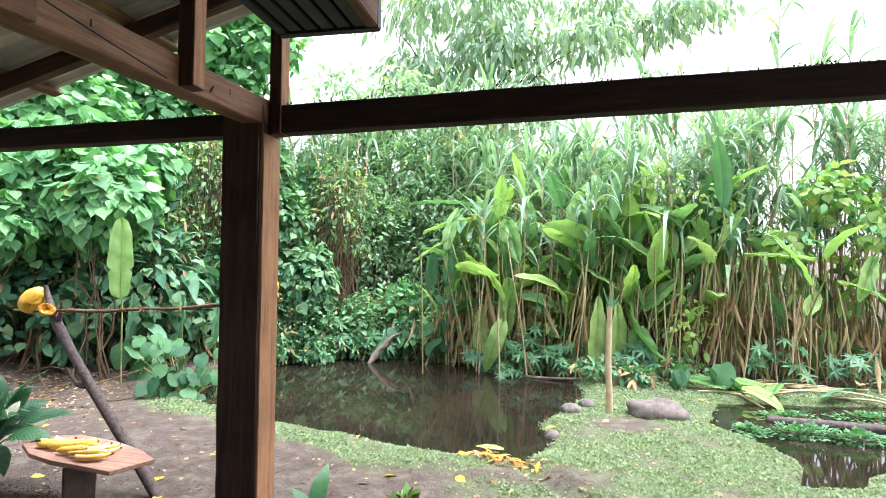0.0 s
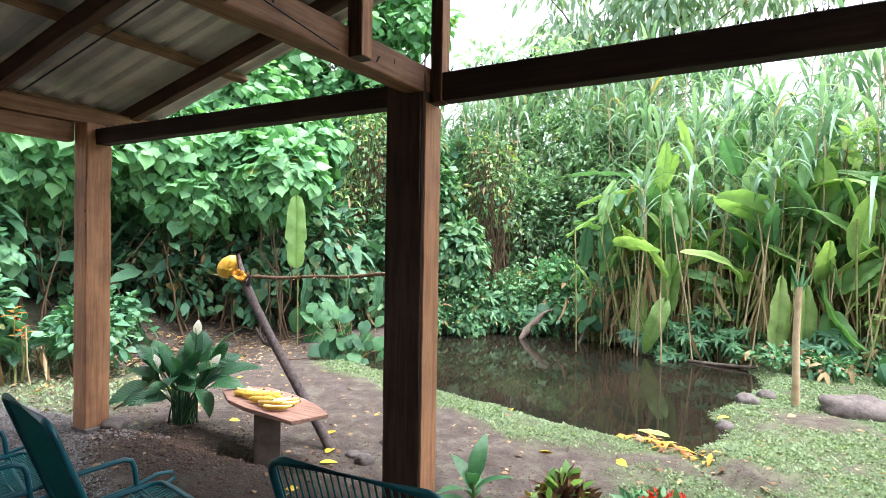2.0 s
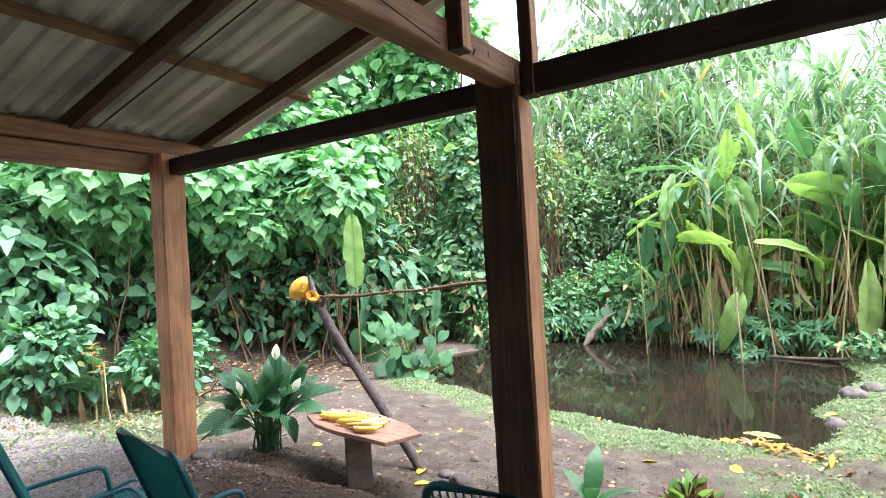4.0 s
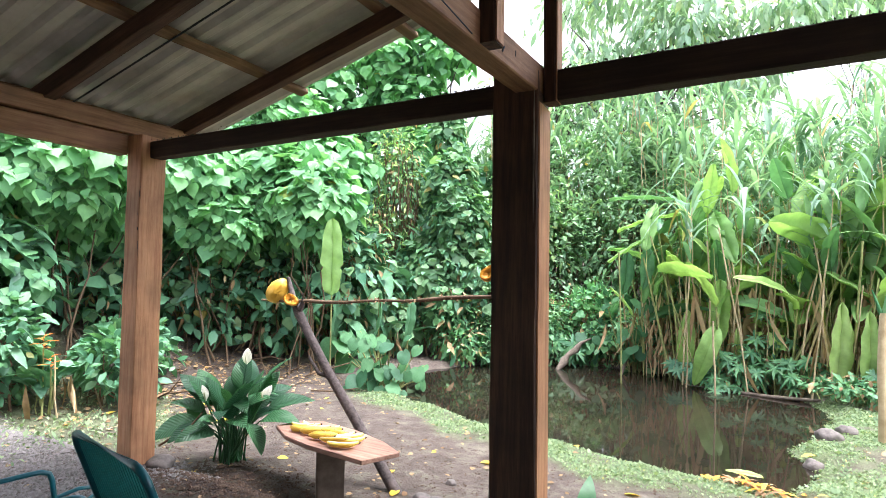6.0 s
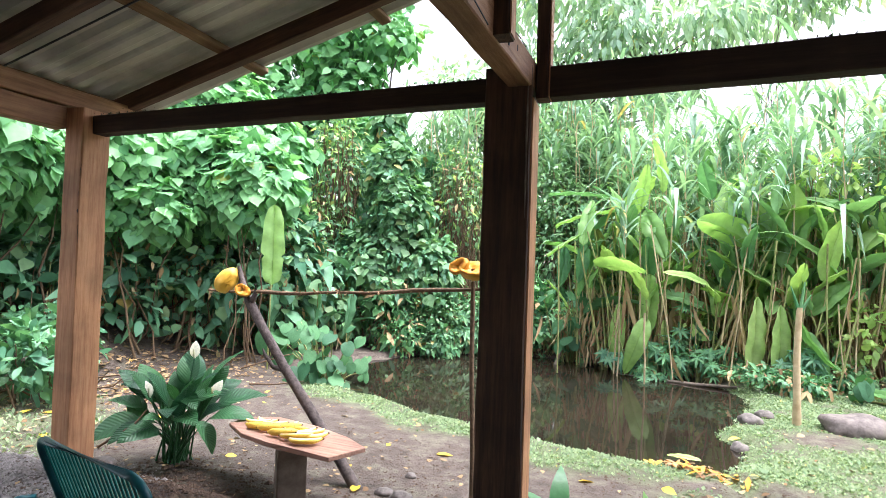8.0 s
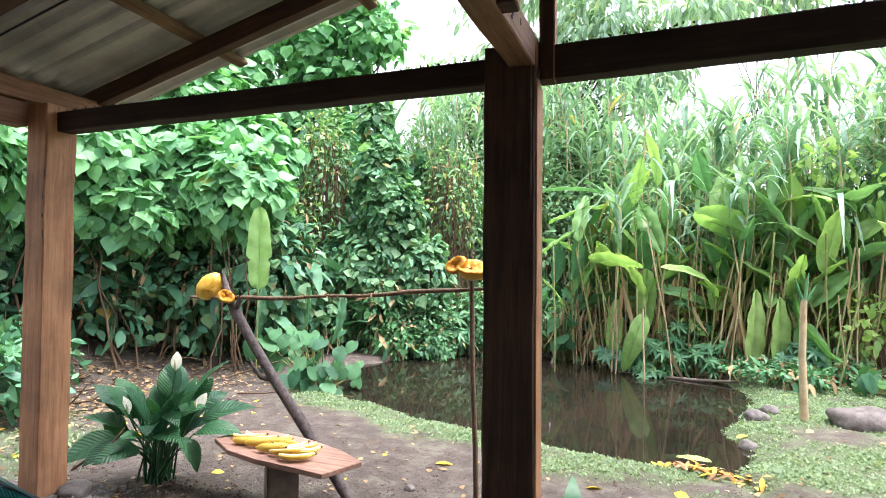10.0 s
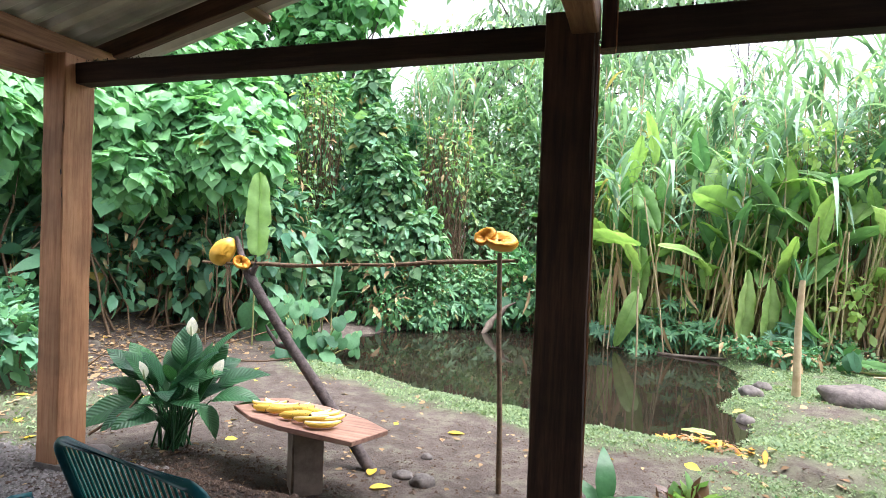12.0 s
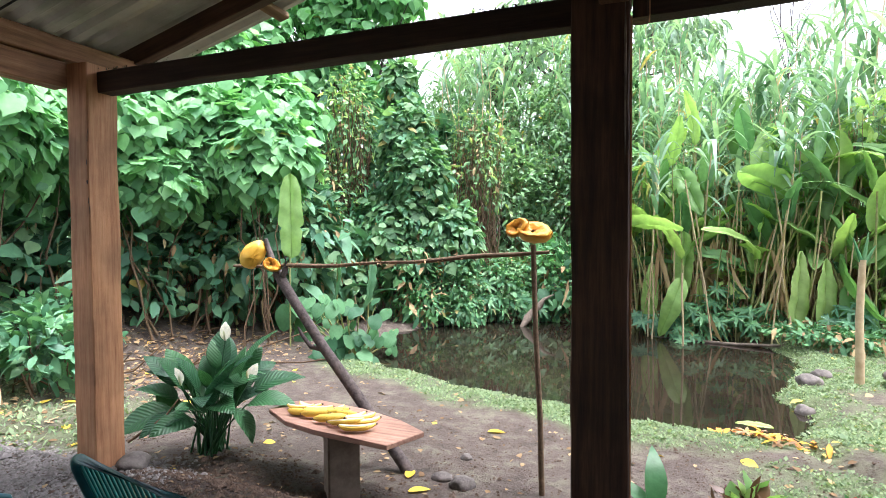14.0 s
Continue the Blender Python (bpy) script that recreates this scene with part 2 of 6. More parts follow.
L_YEL = leafmat("yellow_fallen_leaf", (0.6, 0.38, 0.03), (0.8, 0.6, 0.08), 0.6, 0.2, 0)
L_ORG = leafmat("orange_fallen_leaf", (0.5, 0.16, 0.02), (0.75, 0.33, 0.04), 0.65, 0.2, 0)
L_LIT = leafmat("brown_litter", (0.13, 0.075, 0.035), (0.42, 0.3, 0.17), 0.85, 0.1, 0)
L_LILY = leafmat("peace_lily_leaf", (0.01, 0.07, 0.024), (0.04, 0.17, 0.044), 0.36, 0.22, 0, veins=14)
L_STRIP = leafmat("dracaena_leaf", (0.05, 0.2, 0.06), (0.12, 0.3, 0.1), 0.35, 0.3, 0)
L_CROT = leafmat("purple_croton_leaf", (0.07, 0.02, 0.02), (0.16, 0.09, 0.04), 0.35, 0.2, 0.05, (0.3, 0.3, 0.03))
L_GRASS = leafmat("ground_cover", (0.095, 0.17, 0.07), (0.2, 0.29, 0.12), 0.85, 0.3, 0.06, (0.35, 0.33, 0.12))


def roof_material():
    m, n, l, p = nodes_of("weathered_zinc_sheet")
    nz = noise_tex(n, l, 3.0, 7, 0.65, coords(n, l))
    fine = noise_tex(n, l, 45, 4, 0.6, coords(n, l))
    r = ramp(n, [(0.3, (0.36, 0.35, 0.30)), (0.7, (0.56, 0.55, 0.48))])
    l.new(nz.outputs["Fac"], r.inputs["Fac"])
    st = ramp(n, [(0.62, (1, 1, 1)), (0.8, (0.7, 0.55, 0.4))])
    l.new(fine.outputs["Fac"], st.inputs["Fac"])
    l.new(mixcol(n, l, 0.5, r.outputs["Color"], st.outputs["Color"], "MULTIPLY"), p.inputs["Base Color"])
    p.inputs["Roughness"].default_value, p.inputs["Metallic"].default_value = 0.55, 0.15
    return m


def ground_material():
    m, n, l, p = nodes_of("garden_soil")
    v = coords(n, l)
    big, mid, fine = noise_tex(n, l, 0.9, 6, 0.6, v), noise_tex(n, l, 6, 8, 0.7, v), noise_tex(n, l, 60, 6, 0.7, v)
    soil = ramp(n, [(0.25, (0.034, 0.026, 0.02)), (0.5, (0.094, 0.075, 0.062)), (0.75, (0.18, 0.154, 0.132))])
    l.new(mid.outputs["Fac"], soil.inputs["Fac"])
    tone = ramp(n, [(0.3, (0.7, 0.66, 0.62)), (0.7, (1.15, 1.12, 1.1))])
    l.new(big.outputs["Fac"], tone.inputs["Fac"])
    base = mixcol(n, l, 0.8, soil.outputs["Color"], tone.outputs["Color"], "MULTIPLY")
    at = n.new("ShaderNodeAttribute")
    at.attribute_name = "cover"
    green = ramp(n, [(0.3, (0.07, 0.12, 0.04)), (0.7, (0.18, 0.27, 0.1))])
    l.new(fine.outputs["Fac"], green.inputs["Fac"])
    f = n.new("ShaderNodeMath")
    f.operation = "MULTIPLY_ADD"
    l.new(mid.outputs["Fac"], f.inputs[0])
    f.inputs[1].default_value = 0.9
    f.inputs[2].default_value = -0.45
    s = n.new("ShaderNodeMath")
    s.operation, s.use_clamp = "ADD", True
    l.new(f.outputs[0], s.inputs[0])
    l.new(at.outputs["Fac"], s.inputs[1])
    # dark earth bed, with shade under the roof painted into the same colour
    dark_soil_shade = n.new("ShaderNodeAttribute")
    dark_soil_shade.attribute_name = "dark_soil_shade"
    base = mixcol(n, l, dark_soil_shade.outputs["Fac"], base, mixcol(n, l, fine.outputs["Fac"], (0.012, 0.007, 0.005), (0.062, 0.036, 0.023)))
    l.new(mixcol(n, l, s.outputs[0], base, green.outputs["Color"]), p.inputs["Base Color"])
    p.inputs["Roughness"].default_value = 0.85
    rough = n.new("ShaderNodeMath")
    rough.operation = "MULTIPLY_ADD"
    l.new(mid.outputs["Fac"], rough.inputs[0])
    rough.inputs[1].default_value = 2.5
    l.new(fine.outputs["Fac"], rough.inputs[2])
    bump(n, l, rough.outputs[0], 0.9, 0.025, p)
    return m


def water_material():
    m, n, l, p = nodes_of("murky_pond_water")
    nz = noise_tex(n, l, 1.6, 3, 0.5, coords(n, l))
    r = ramp(n, [(0.3, (0.009, 0.0085, 0.006)), (0.7, (0.021, 0.016, 0.011))])
    l.new(nz.outputs["Fac"], r.inputs["Fac"])
    l.new(r.outputs["Color"], p.inputs["Base Color"])
    p.inputs["Roughness"].default_value, p.inputs["IOR"].default_value = 0.025, 1.33
    rip = noise_tex(n, l, 7, 3, 0.5, coords(n, l, (1, 1.6, 1)))
    bump(n, l, rip.outputs["Fac"], 0.03, 0.012, p)
    return m


MOSS = plain("dark_moss", (0.02, 0.02, 0.012), (0.08, 0.075, 0.04), 25, 0.95)
ROOF, GROUND, WATER = roof_material(), ground_material(), water_material()
BLACK = plain("near_black", (0.006, 0.007, 0.011), (0.02, 0.022, 0.03), 20, 0.5)

# ---- ground ----
POND = [(-4.95, 7.7), (-4.6, 7.0), (-3.7, 6.75), (-2.75, 6.2), (-1.85, 6.0), (-1.2, 5.76), (-0.65, 5.62), (-0.15, 5.66), (0.1, 5.95), (0.2, 6.4),
        (0.0, 6.85), (0.25, 7.35), (0.5, 8.0), (0.65, 8.8), (0.45, 9.5), (-0.6, 10.5), (-2.0, 10.8), (-3.4, 10.8), (-4.4, 9.9), (-5.0, 8.8)]
PUDDLE = [(2.0, 7.1), (2.4, 8.3), (3.7, 8.45), (5.2, 8.7), (6.4, 7.6), (4.6, 6.7), (3.6, 6.4), (2.95, 5.95), (2.75, 5.6), (2.25, 5.5), (2.5, 6.05), (2.35, 6.6)]


def seg_dist(px, py, poly, closed=True):
    """Signed distance to a polygon, positive inside."""
    d = np.full(px.shape, 1e9)
    inside = np.zeros(px.shape, bool)
    pts = poly + [poly[0]] if closed else poly
    for (x0, y0), (x1, y1) in zip(pts[:-1], pts[1:]):
        t = np.clip(((px - x0) * (x1 - x0) + (py - y0) * (y1 - y0)) / ((x1 - x0) ** 2 + (y1 - y0) ** 2), 0, 1)
        d = np.minimum(d, np.hypot(px - x0 - t * (x1 - x0), py - y0 - t * (y1 - y0)))
        if y0 != y1:
            inside ^= ((y0 > py) != (y1 > py)) & (px < (x1 - x0) * (py - y0) / (y1 - y0) + x0)
    return np.where(inside, d, -d) if closed else -d


def smooth(a, b, x):
    t = np.clip((x - a) / (b - a), 0, 1)
    return t * t * (3 - 2 * t)


def wavy(x, y, s, seed=0):
    return (np.sin(x * s + 1.7 * seed) * np.cos(y * s * 1.13 + seed) + 0.5 * np.sin(x * s * 2.3 + y * s * 1.9 + seed * 3) + 0.3 * np.sin(x * s * 4.7 - y * s * 5.1 + seed)) / 1.8


def ground_z(x, y):
    x, y = np.asarray(x, float), np.asarray(y, float)
    z = -0.2 * smooth(3.05, 3.5, y) - 0.02 * smooth(3.5, 4.2, y)
    z = z + 0.09 * np.exp(-((x + 3.85) ** 2 / 0.3 + (y - 3.62) ** 2 / 0.12))
    out = smooth(3.4, 4.2, y) + smooth(-4.4, -5.4, x)
    z = z + 0.02 * wavy(x, y, 2.1, 1) * np.clip(out, 0, 1) + 0.008 * wavy(x, y, 9, 2)
    z = z + 0.06 * np.exp(-((x - 1.2) ** 2 + (y - 6.8) ** 2) / 0.7)
    far = smooth(10.6, 14, y) + smooth(-6.5, -10, x) * smooth(1, 4, y)
    z = z + 1.1 * np.clip(far, 0, 1) + 1.2 * smooth(14, 24, y)
    for poly, deep in ((POND, 0.5), (PUDDLE, 0.12)):
        s = seg_dist(x, y, poly) + 0.06 * wavy(x, y, 5, 3)
        z = np.where(s > -0.25, z + (-0.31 - z) * smooth(-0.25, 0.0, s), z) - deep * smooth(0.0, 0.7, s)
    ditch = seg_dist(x, y, [(-0.2, 5.7), (0.1, 5.1), (0.45, 4.65), (1.0, 4.35), (2.2, 4.5), (3.4, 5.2)], False)
    z = z - 0.1 * smooth(-0.16, 0.0, ditch)
    return z


def cover(x, y):
    near = seg_dist(x, y, POND)
    w = wavy(x, y, 3.0, 5)
    strip = smooth(-0.85, -0.45, near + 0.14 * w) * smooth(-5.2, -4.4, x) * smooth(7.6, 7.0, y)
    isle = smooth(-0.9, -0.1, x + 0.35 * w) * smooth(3.9, 4.5, y + 0.2 * w) * smooth(10.2, 9.0, y)
    bare = np.exp(-((x - 0.95) ** 2 / 0.25 + (y - 6.6) ** 2 / 0.12)) + 0.8 * np.exp(-((x - 0.2) ** 2 / 0.5 + (y - 5.1) ** 2 / 0.08))
    left = 0.55 * smooth(-4.6, -5.6, x) * smooth(2.0, 3.4, y) * smooth(5.2, 4.4, y + 0.4 * w)
    c = np.clip(np.maximum(np.maximum(strip, isle), left) - bare, 0, 1)
    return c * np.clip(0.68 + 0.45 * wavy(x, y, 5.0, 9) + 0.25 * wavy(x, y, 13.0, 4), 0.1, 1.05)


def spaced(a, b, fine, reach):
    mid = np.arange(a, b + 1e-6, fine)
    lo, hi, s, step = [], [], 0.0, fine
    while s < reach:
        step *= 1.35
        s += step
        lo.append(a - s)
        hi.append(b + s)
    return np.array(lo[::-1] + list(mid) + hi)


gx, gy = spaced(-9, 7.5, 0.075, 900), spaced(-2.5, 13, 0.075, 900)
X, Y = np.meshgrid(gx, gy, indexing="ij")
Zg = ground_z(X, Y)
i, j = np.meshgrid(np.arange(len(gx) - 1), np.arange(len(gy) - 1), indexing="ij")
k = len(gy)
quads = np.stack([i * k + j, (i + 1) * k + j, (i + 1) * k + j + 1, i * k + j + 1], -1).reshape(-1, 4)
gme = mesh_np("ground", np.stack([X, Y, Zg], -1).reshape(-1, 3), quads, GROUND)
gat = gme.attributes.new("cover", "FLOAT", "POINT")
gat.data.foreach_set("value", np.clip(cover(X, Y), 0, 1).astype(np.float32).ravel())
# mask of the dark bed and its painted shade below the roof's front
dat = gme.attributes.new("dark_soil_shade", "FLOAT", "POINT")
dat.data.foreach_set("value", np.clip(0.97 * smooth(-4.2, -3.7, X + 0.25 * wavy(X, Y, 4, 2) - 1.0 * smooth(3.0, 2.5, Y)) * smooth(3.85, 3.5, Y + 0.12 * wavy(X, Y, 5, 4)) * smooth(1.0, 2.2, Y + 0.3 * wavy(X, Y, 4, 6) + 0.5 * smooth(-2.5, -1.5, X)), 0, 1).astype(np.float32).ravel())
tagged(new("ground", gme), "moist brown soil with patches of green ground cover and painted roof shade", "ground", kind="structure")


def water(name, poly, z, label):
    cx, cy = np.mean([p[0] for p in poly]), np.mean([p[1] for p in poly])
    bm = bmesh.new()
    vs = [bm.verts.new((cx + (x - cx) * 1.06, cy + (y - cy) * 1.06, z)) for x, y in poly]
    bm.faces.new(vs)
    tagged(new(name, bm_mesh(name, bm, WATER)), label, "water", kind="structure")


water("pond_water", POND, -0.30, "still murky brown pond water with reflections")
water("puddle_water", PUDDLE, -0.285, "shallow muddy water beside the pond")


# ---- shelter ----
def beam(name, a, b, w, h, mat, label, category="beam", parent=None, rough=0.004, tilt=0.0):
    """A sawn timber from a to b (centre line), w wide, h high, slightly uneven."""
    a, b = Vector(a), Vector(b)
    d = b - a
    L = d.length
    axis = "xyz"[max(range(3), key=lambda q: abs(d[q]))]
    bm = bmesh.new()
    n = max(2, int(L / 0.12))
    rings = []
    for s in range(n + 1):
        t = s / n - 0.5
        c = 0.006
        o = [(-w / 2 + c, -h / 2), (w / 2 - c, -h / 2), (w / 2, -h / 2 + c), (w / 2, h / 2 - c), (w / 2 - c, h / 2), (-w / 2 + c, h / 2), (-w / 2, h / 2 - c), (-w / 2, -h / 2 + c)]
        ring = []
        for q, (u, v) in enumerate(o):
            e = rough * noise.noise(Vector((t * L * 4 + a.x, u * 9 + a.y, v * 9 + q * 0.3)))
            u, v = u + e, v + e
            co = {"x": (t * L, u, v), "y": (u, t * L, v), "z": (u, v, t * L)}[axis]
            ring.append(bm.verts.new(co))
        rings.append(ring)
    for r0, r1 in zip(rings[:-1], rings[1:]):
        for q in range(8):
            bm.faces.new((r0[q], r0[(q + 1) % 8], r1[(q + 1) % 8], r1[q]))
    bm.faces.new(rings[0])
    bm.faces.new(rings[-1])
    ob = new(name, bm_mesh(name, bm, mat))
    ax = Vector({"x": (1, 0, 0), "y": (0, 1, 0), "z": (0, 0, 1)}[axis])
    if d.dot(ax) < 0:
        d = -d
    ob.matrix_basis = Matrix.Translation((a + b) / 2) @ ax.rotation_difference(d).to_matrix().to_4x4()
    if parent:
        ob.parent = parent
        return tagged(ob, label)
    return tagged(ob, label, category)


CPX, LPX, PY = -1.395, -4.165, 3.05
for px, nm in ((CPX, "center"), (LPX, "left"), (4.6, "right")):
    post = thing("wooden_post", (px, PY, 0), "thick square reddish-brown timber post on a concrete footing", "post", "shelter posts")
    top = 2.33 if px == CPX else 2.3
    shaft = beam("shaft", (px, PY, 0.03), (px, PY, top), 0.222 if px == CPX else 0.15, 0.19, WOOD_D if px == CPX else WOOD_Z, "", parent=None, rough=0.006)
    for key in ("category", "label"):
        if key in shaft:
            del shaft[key]
    shaft.parent = post
    shaft.matrix_basis = Matrix.Translation((0, 0, (0.03 + top) / 2))
    bm = box_bm(bmesh.new(), 0.02, 0, -0.09, 0.29, 0.31, 0.24, 0.05)
    part("footing", bm_mesh("footing", bm, STONE), post, "grey concrete footing")
    if px == LPX:
        crack = [([(0.0745 - 0.01 * math.sin(q * 0.314), -0.0925 + 0.004 * math.sin(q * 2.7), 1.45 + 0.05 * q) for q in range(11)], [0.0004 + 0.0045 * abs(math.sin(q * 1.9)) * math.sin(q * 0.314) for q in range(11)])]
        part("crack", tube_mesh("crack", crack, BLACK, 4), shaft, "dark drying crack along the edge", Matrix.Translation((0, 0, -(0.03 + top) / 2)))
    if px == CPX:
        crack = [([(0.094, -0.095, 1.62 + 0.07 * q) for q in range(10)], [0.001 + 0.005 * math.sin(q * 0.34) for q in range(10)])]
        # thin added face in lighter timber paints the daylight on the right side
        part("facing_board", bm_mesh("facing_board", box_bm(bmesh.new(), 0.114, 0.004, (0.03 + top) / 2 - 0.06, 0.010, 0.178, top - 0.2, 0.003), WOOD_Z), post, "added orange-brown face standing for the post's lit side")
        part("crack", tube_mesh("crack", crack, DRIFT, 4), shaft, "pale worn split on the edge", Matrix.Translation((0, 0, -(0.03 + top) / 2)))

def mossy(ob, length, top, n):
    """A ragged fringe of moss and bark crumbs along a beam's upper edge."""
    x = rng.uniform(-length / 2, length / 2, n)
    P = np.stack([x, rng.normal(0, 0.035, n), top + rng.uniform(-0.006, 0.004, n)], -1)
    D = unit(rng.normal(0, 0.6, (n, 3)) + [0, 0, 0.9])
    side = unit(np.cross(D, rng.normal(size=(n, 3))))
    S = (0.006 + 0.011 * rng.random(n) * (0.5 + 0.5 * np.sin(x * 7) * np.sin(x * 2.3)))[:, None]
    V = np.stack([P - side * S * 0.5, P + D * S, P + side * S * 0.5, P - D * S * 0.2], 1).reshape(-1, 3)
    moss = part("moss", mesh_np("moss", V, np.arange(4 * n).reshape(-1, 4), MOSS, False), ob, "ragged dark moss on the upper edge")
    tagged(moss, "ragged dark moss on the upper edge", kind="stuff")


left_tie = beam("tie_beam", (-4.10, 3.07, 2.205), (-1.51, 3.07, 2.25), 0.10, 0.115, WOOD_X, "weathered tie beam between two posts, colour darkened for roof shade")
right_tie = beam("tie_beam", (-1.265, 3.07, 2.268), (4.48, 2.85, 2.345), 0.10, 0.145, WOOD_X, "weathered tie beam with a mossy top edge, colour darkened for roof shade")
mossy(left_tie, 2.55, 0.0575, 1500)
mossy(right_tie, 5.7, 0.0725, 3600)
cb = beam("cross_beam", (-1.335, 3.06, 2.303), (-1.60, -1.1, 2.262), 0.11, 0.135, WOOD_Y, "reddish-brown sawn beam with a scarf joint")
beam("cross_beam", (-4.26, 3.52, 2.37), (-4.26, -1.1, 2.36), 0.13, 0.115, WOOD_Y, "brown wall plate beam on the post")
beam("under_beam", (-4.27, 2.945, 2.235), (-4.27, -1.1, 2.22), 0.10, 0.14, WOOD_Y, "pale brown sawn beam below the wall plate")
beam("king_post", (-1.30, 2.40, 2.235), (-1.30, 2.40, 3.07), 0.07, 0.08, WOOD_D, "short upright timber strut on the cross beam", "strut")
beam("king_post", (-1.246, 3.055, 2.19), (-1.246, 3.055, 3.08), 0.06, 0.09, WOOD_D, "short upright timber strut beside the post", "strut")
# added thin faces: the struts' sky-lit right sides, painted by lighter timber
for px, py, z0, z1, d in ((-1.2615, 2.40, 2.24, 3.06, 0.076), (-1.2125, 3.055, 2.195, 3.07, 0.086)):
    bm = box_bm(bmesh.new(), 0, 0, 0, 0.006, d, z1 - z0, 0.001)
    tagged(new("lit_strut_side", bm_mesh("lit_strut_side", bm, WOOD_Z)), "added lighter brown face standing for the strut's lit side", "board").matrix_basis = pose(px, py, (z0 + z1) / 2)
for marks, r in ((((2.30, -0.05), (1.98, -0.005), (1.65, 0.045)), 0.0035), (((1.95, 0.01), (1.95, 0.035)), 0.004), (((2.58, 0.0), (2.56, -0.03)), 0.006), (((2.70, 0.025), (2.70, 0.0)), 0.003)):
    part("joint", tube_mesh("joint", [([(0.056, y - 0.98, z) for y, z in marks], r)], BLACK, 4), cb, "dark scarf joint and nail stains")
bm = box_bm(bmesh.new(), 0, 0, 0, 0.03, 0.22, 0.11, 0.003)
tagged(new("scarf_block", bm_mesh("scarf_block", bm, WOOD_Y)), "short timber block nailed to the beam", "beam block").matrix_basis = pose(-1.352, 1.62, 2.275, 0, 0, -3.6)

SL = 0.28
ang = math.atan(SL)


def roof_z(x):
    """Underside of the rafters."""
    return 2.42 + SL * (x + 4.15)


for y in (3.40, 2.42, 1.42, 0.42, -0.58):
    x0, x1 = -4.72, 1.9
    beam("rafter", (x0, y, roof_z(x0) + 0.055), (x1, y, roof_z(x1) + 0.055), 0.075, 0.11, WOOD_R, "brown sloping rafter under the metal roof, colour darkened for shade", "rafter")
for x in (-4.45, -3.42, -2.45, -1.5, -0.55, 0.45, 1.4):
    z = roof_z(x) + 0.135
    o = beam("purlin", (x, 3.82, z), (x, -1.1, z), 0.075, 0.042, WOOD_P, "slim brown roof purlin under the sheets", "purlin")
    o.matrix_basis = Matrix.Translation((x, 1.36, z)) @ Matrix.Rotation(-ang, 4, "Y")

roof = tagged(new("roof"), "corrugated grey zinc roof sheets seen from below", "roof", kind="structure")


def sheet_mesh():
    w, L = 0.98, 6.85
    u = np.linspace(0, w, 57)
    ph = (u / 0.163) % 1.0
    hgt = 0.026 * np.clip(1.6 - 5.5 * np.abs(ph - 0.5), 0, 1)
    s = np.linspace(0, L, 2)
    U, S = np.meshgrid(u, s, indexing="ij")
    H = np.broadcast_to(hgt[:, None], U.shape)
    low = np.stack([S, U, H], -1).reshape(-1, 3)
    top = low + [0, 0, 0.0015]
    a, b = np.meshgrid(np.arange(56), np.arange(1), indexing="ij")
    q = np.stack([a * 2 + b, a * 2 + b + 1, (a + 1) * 2 + b + 1, (a + 1) * 2 + b], -1).reshape(-1, 4)
    return mesh_np("roof_sheet", np.concatenate([low, top]), np.concatenate([q, q[:, ::-1] + len(low)]), ROOF, False)


sheet = sheet_mesh()
for q in range(5):
    y = 3.80 - 0.98 - q * 0.955
    o = part("roof_sheet", sheet, roof)
    o.matrix_basis = Matrix.Translation((-4.85, y, roof_z(-4.85) + 0.159 + 0.002 * q)) @ Matrix.Rotation(-ang, 4, "Y")
    o = part("roof_sheet", sheet, roof)
    o.matrix_basis = Matrix.Translation((5.0, y, roof_z(-1.45) + 0.159 + 0.002 * q)) @ Matrix.Rotation(math.pi, 4, "Z") @ Matrix.Rotation(-ang, 4, "Y") @ Matrix.Translation((0, -0.98, 0)) @ Matrix.Diagonal((0.48, 1, 1, 1))
wire = tube_mesh("cable", [([(-4.4, 2.66, roof_z(-4.4) + 0.12), (-3.4, 2.66, roof_z(-3.4) + 0.108), (-1.2, 2.67, roof_z(-1.2) + 0.1), (1.4, 2.68, roof_z(1.4) + 0.108)], 0.006)], BLACK, 6)
tagged(new("electric_cable", wire), "thin black cable clipped under the roof sheets", "cable")
# unseen dark wall added behind the camera closes the place and cuts light
bm = box_bm(bmesh.new(), 1.0, -1.2, 1.9, 14, 0.2, 4.4)
tagged(new("blocking_wall_south", bm_mesh("blocking_wall_south", bm, plain("brown_blocking_wall", (0.07, 0.048, 0.035), (0.13, 0.09, 0.065), 4, 0.9))), "unseen plain wall added to block light from behind", "wall", kind="structure")

# hanging slatted box
hb = thing("hanging_crate", (-0.41, 1.43, 2.125), "dark slatted wooden crate hanging under the roof", "crate")
bm = bmesh.new()
for sx, sy, w, d in ((0, 0.3, 0.28, 0.03), (0, -0.3, 0.28, 0.03), (-0.125, 0, 0.03, 0.57)):
    box_bm(bm, sx, sy, 0.12, w, d, 0.24, 0.003)
part("frame", bm_mesh("frame", bm, BLACK), hb, "black frame boards")
for q in range(5):
    bm = box_bm(bmesh.new(), -0.085 + 0.045 * q, 0, 0.012, 0.036, 0.565, 0.016, 0.002)
    part("slat", bm_mesh("slat", bm, BLACK), hb)
# crate's outer right side: lighter timber stands for the daylight on it
bm = box_bm(bmesh.new(), 0.125, 0, 0.12, 0.03, 0.57, 0.24, 0.003)
part("side_board", bm_mesh("side_board", bm, WOOD_Y), hb, "brown side board, coloured lighter as the lit side")
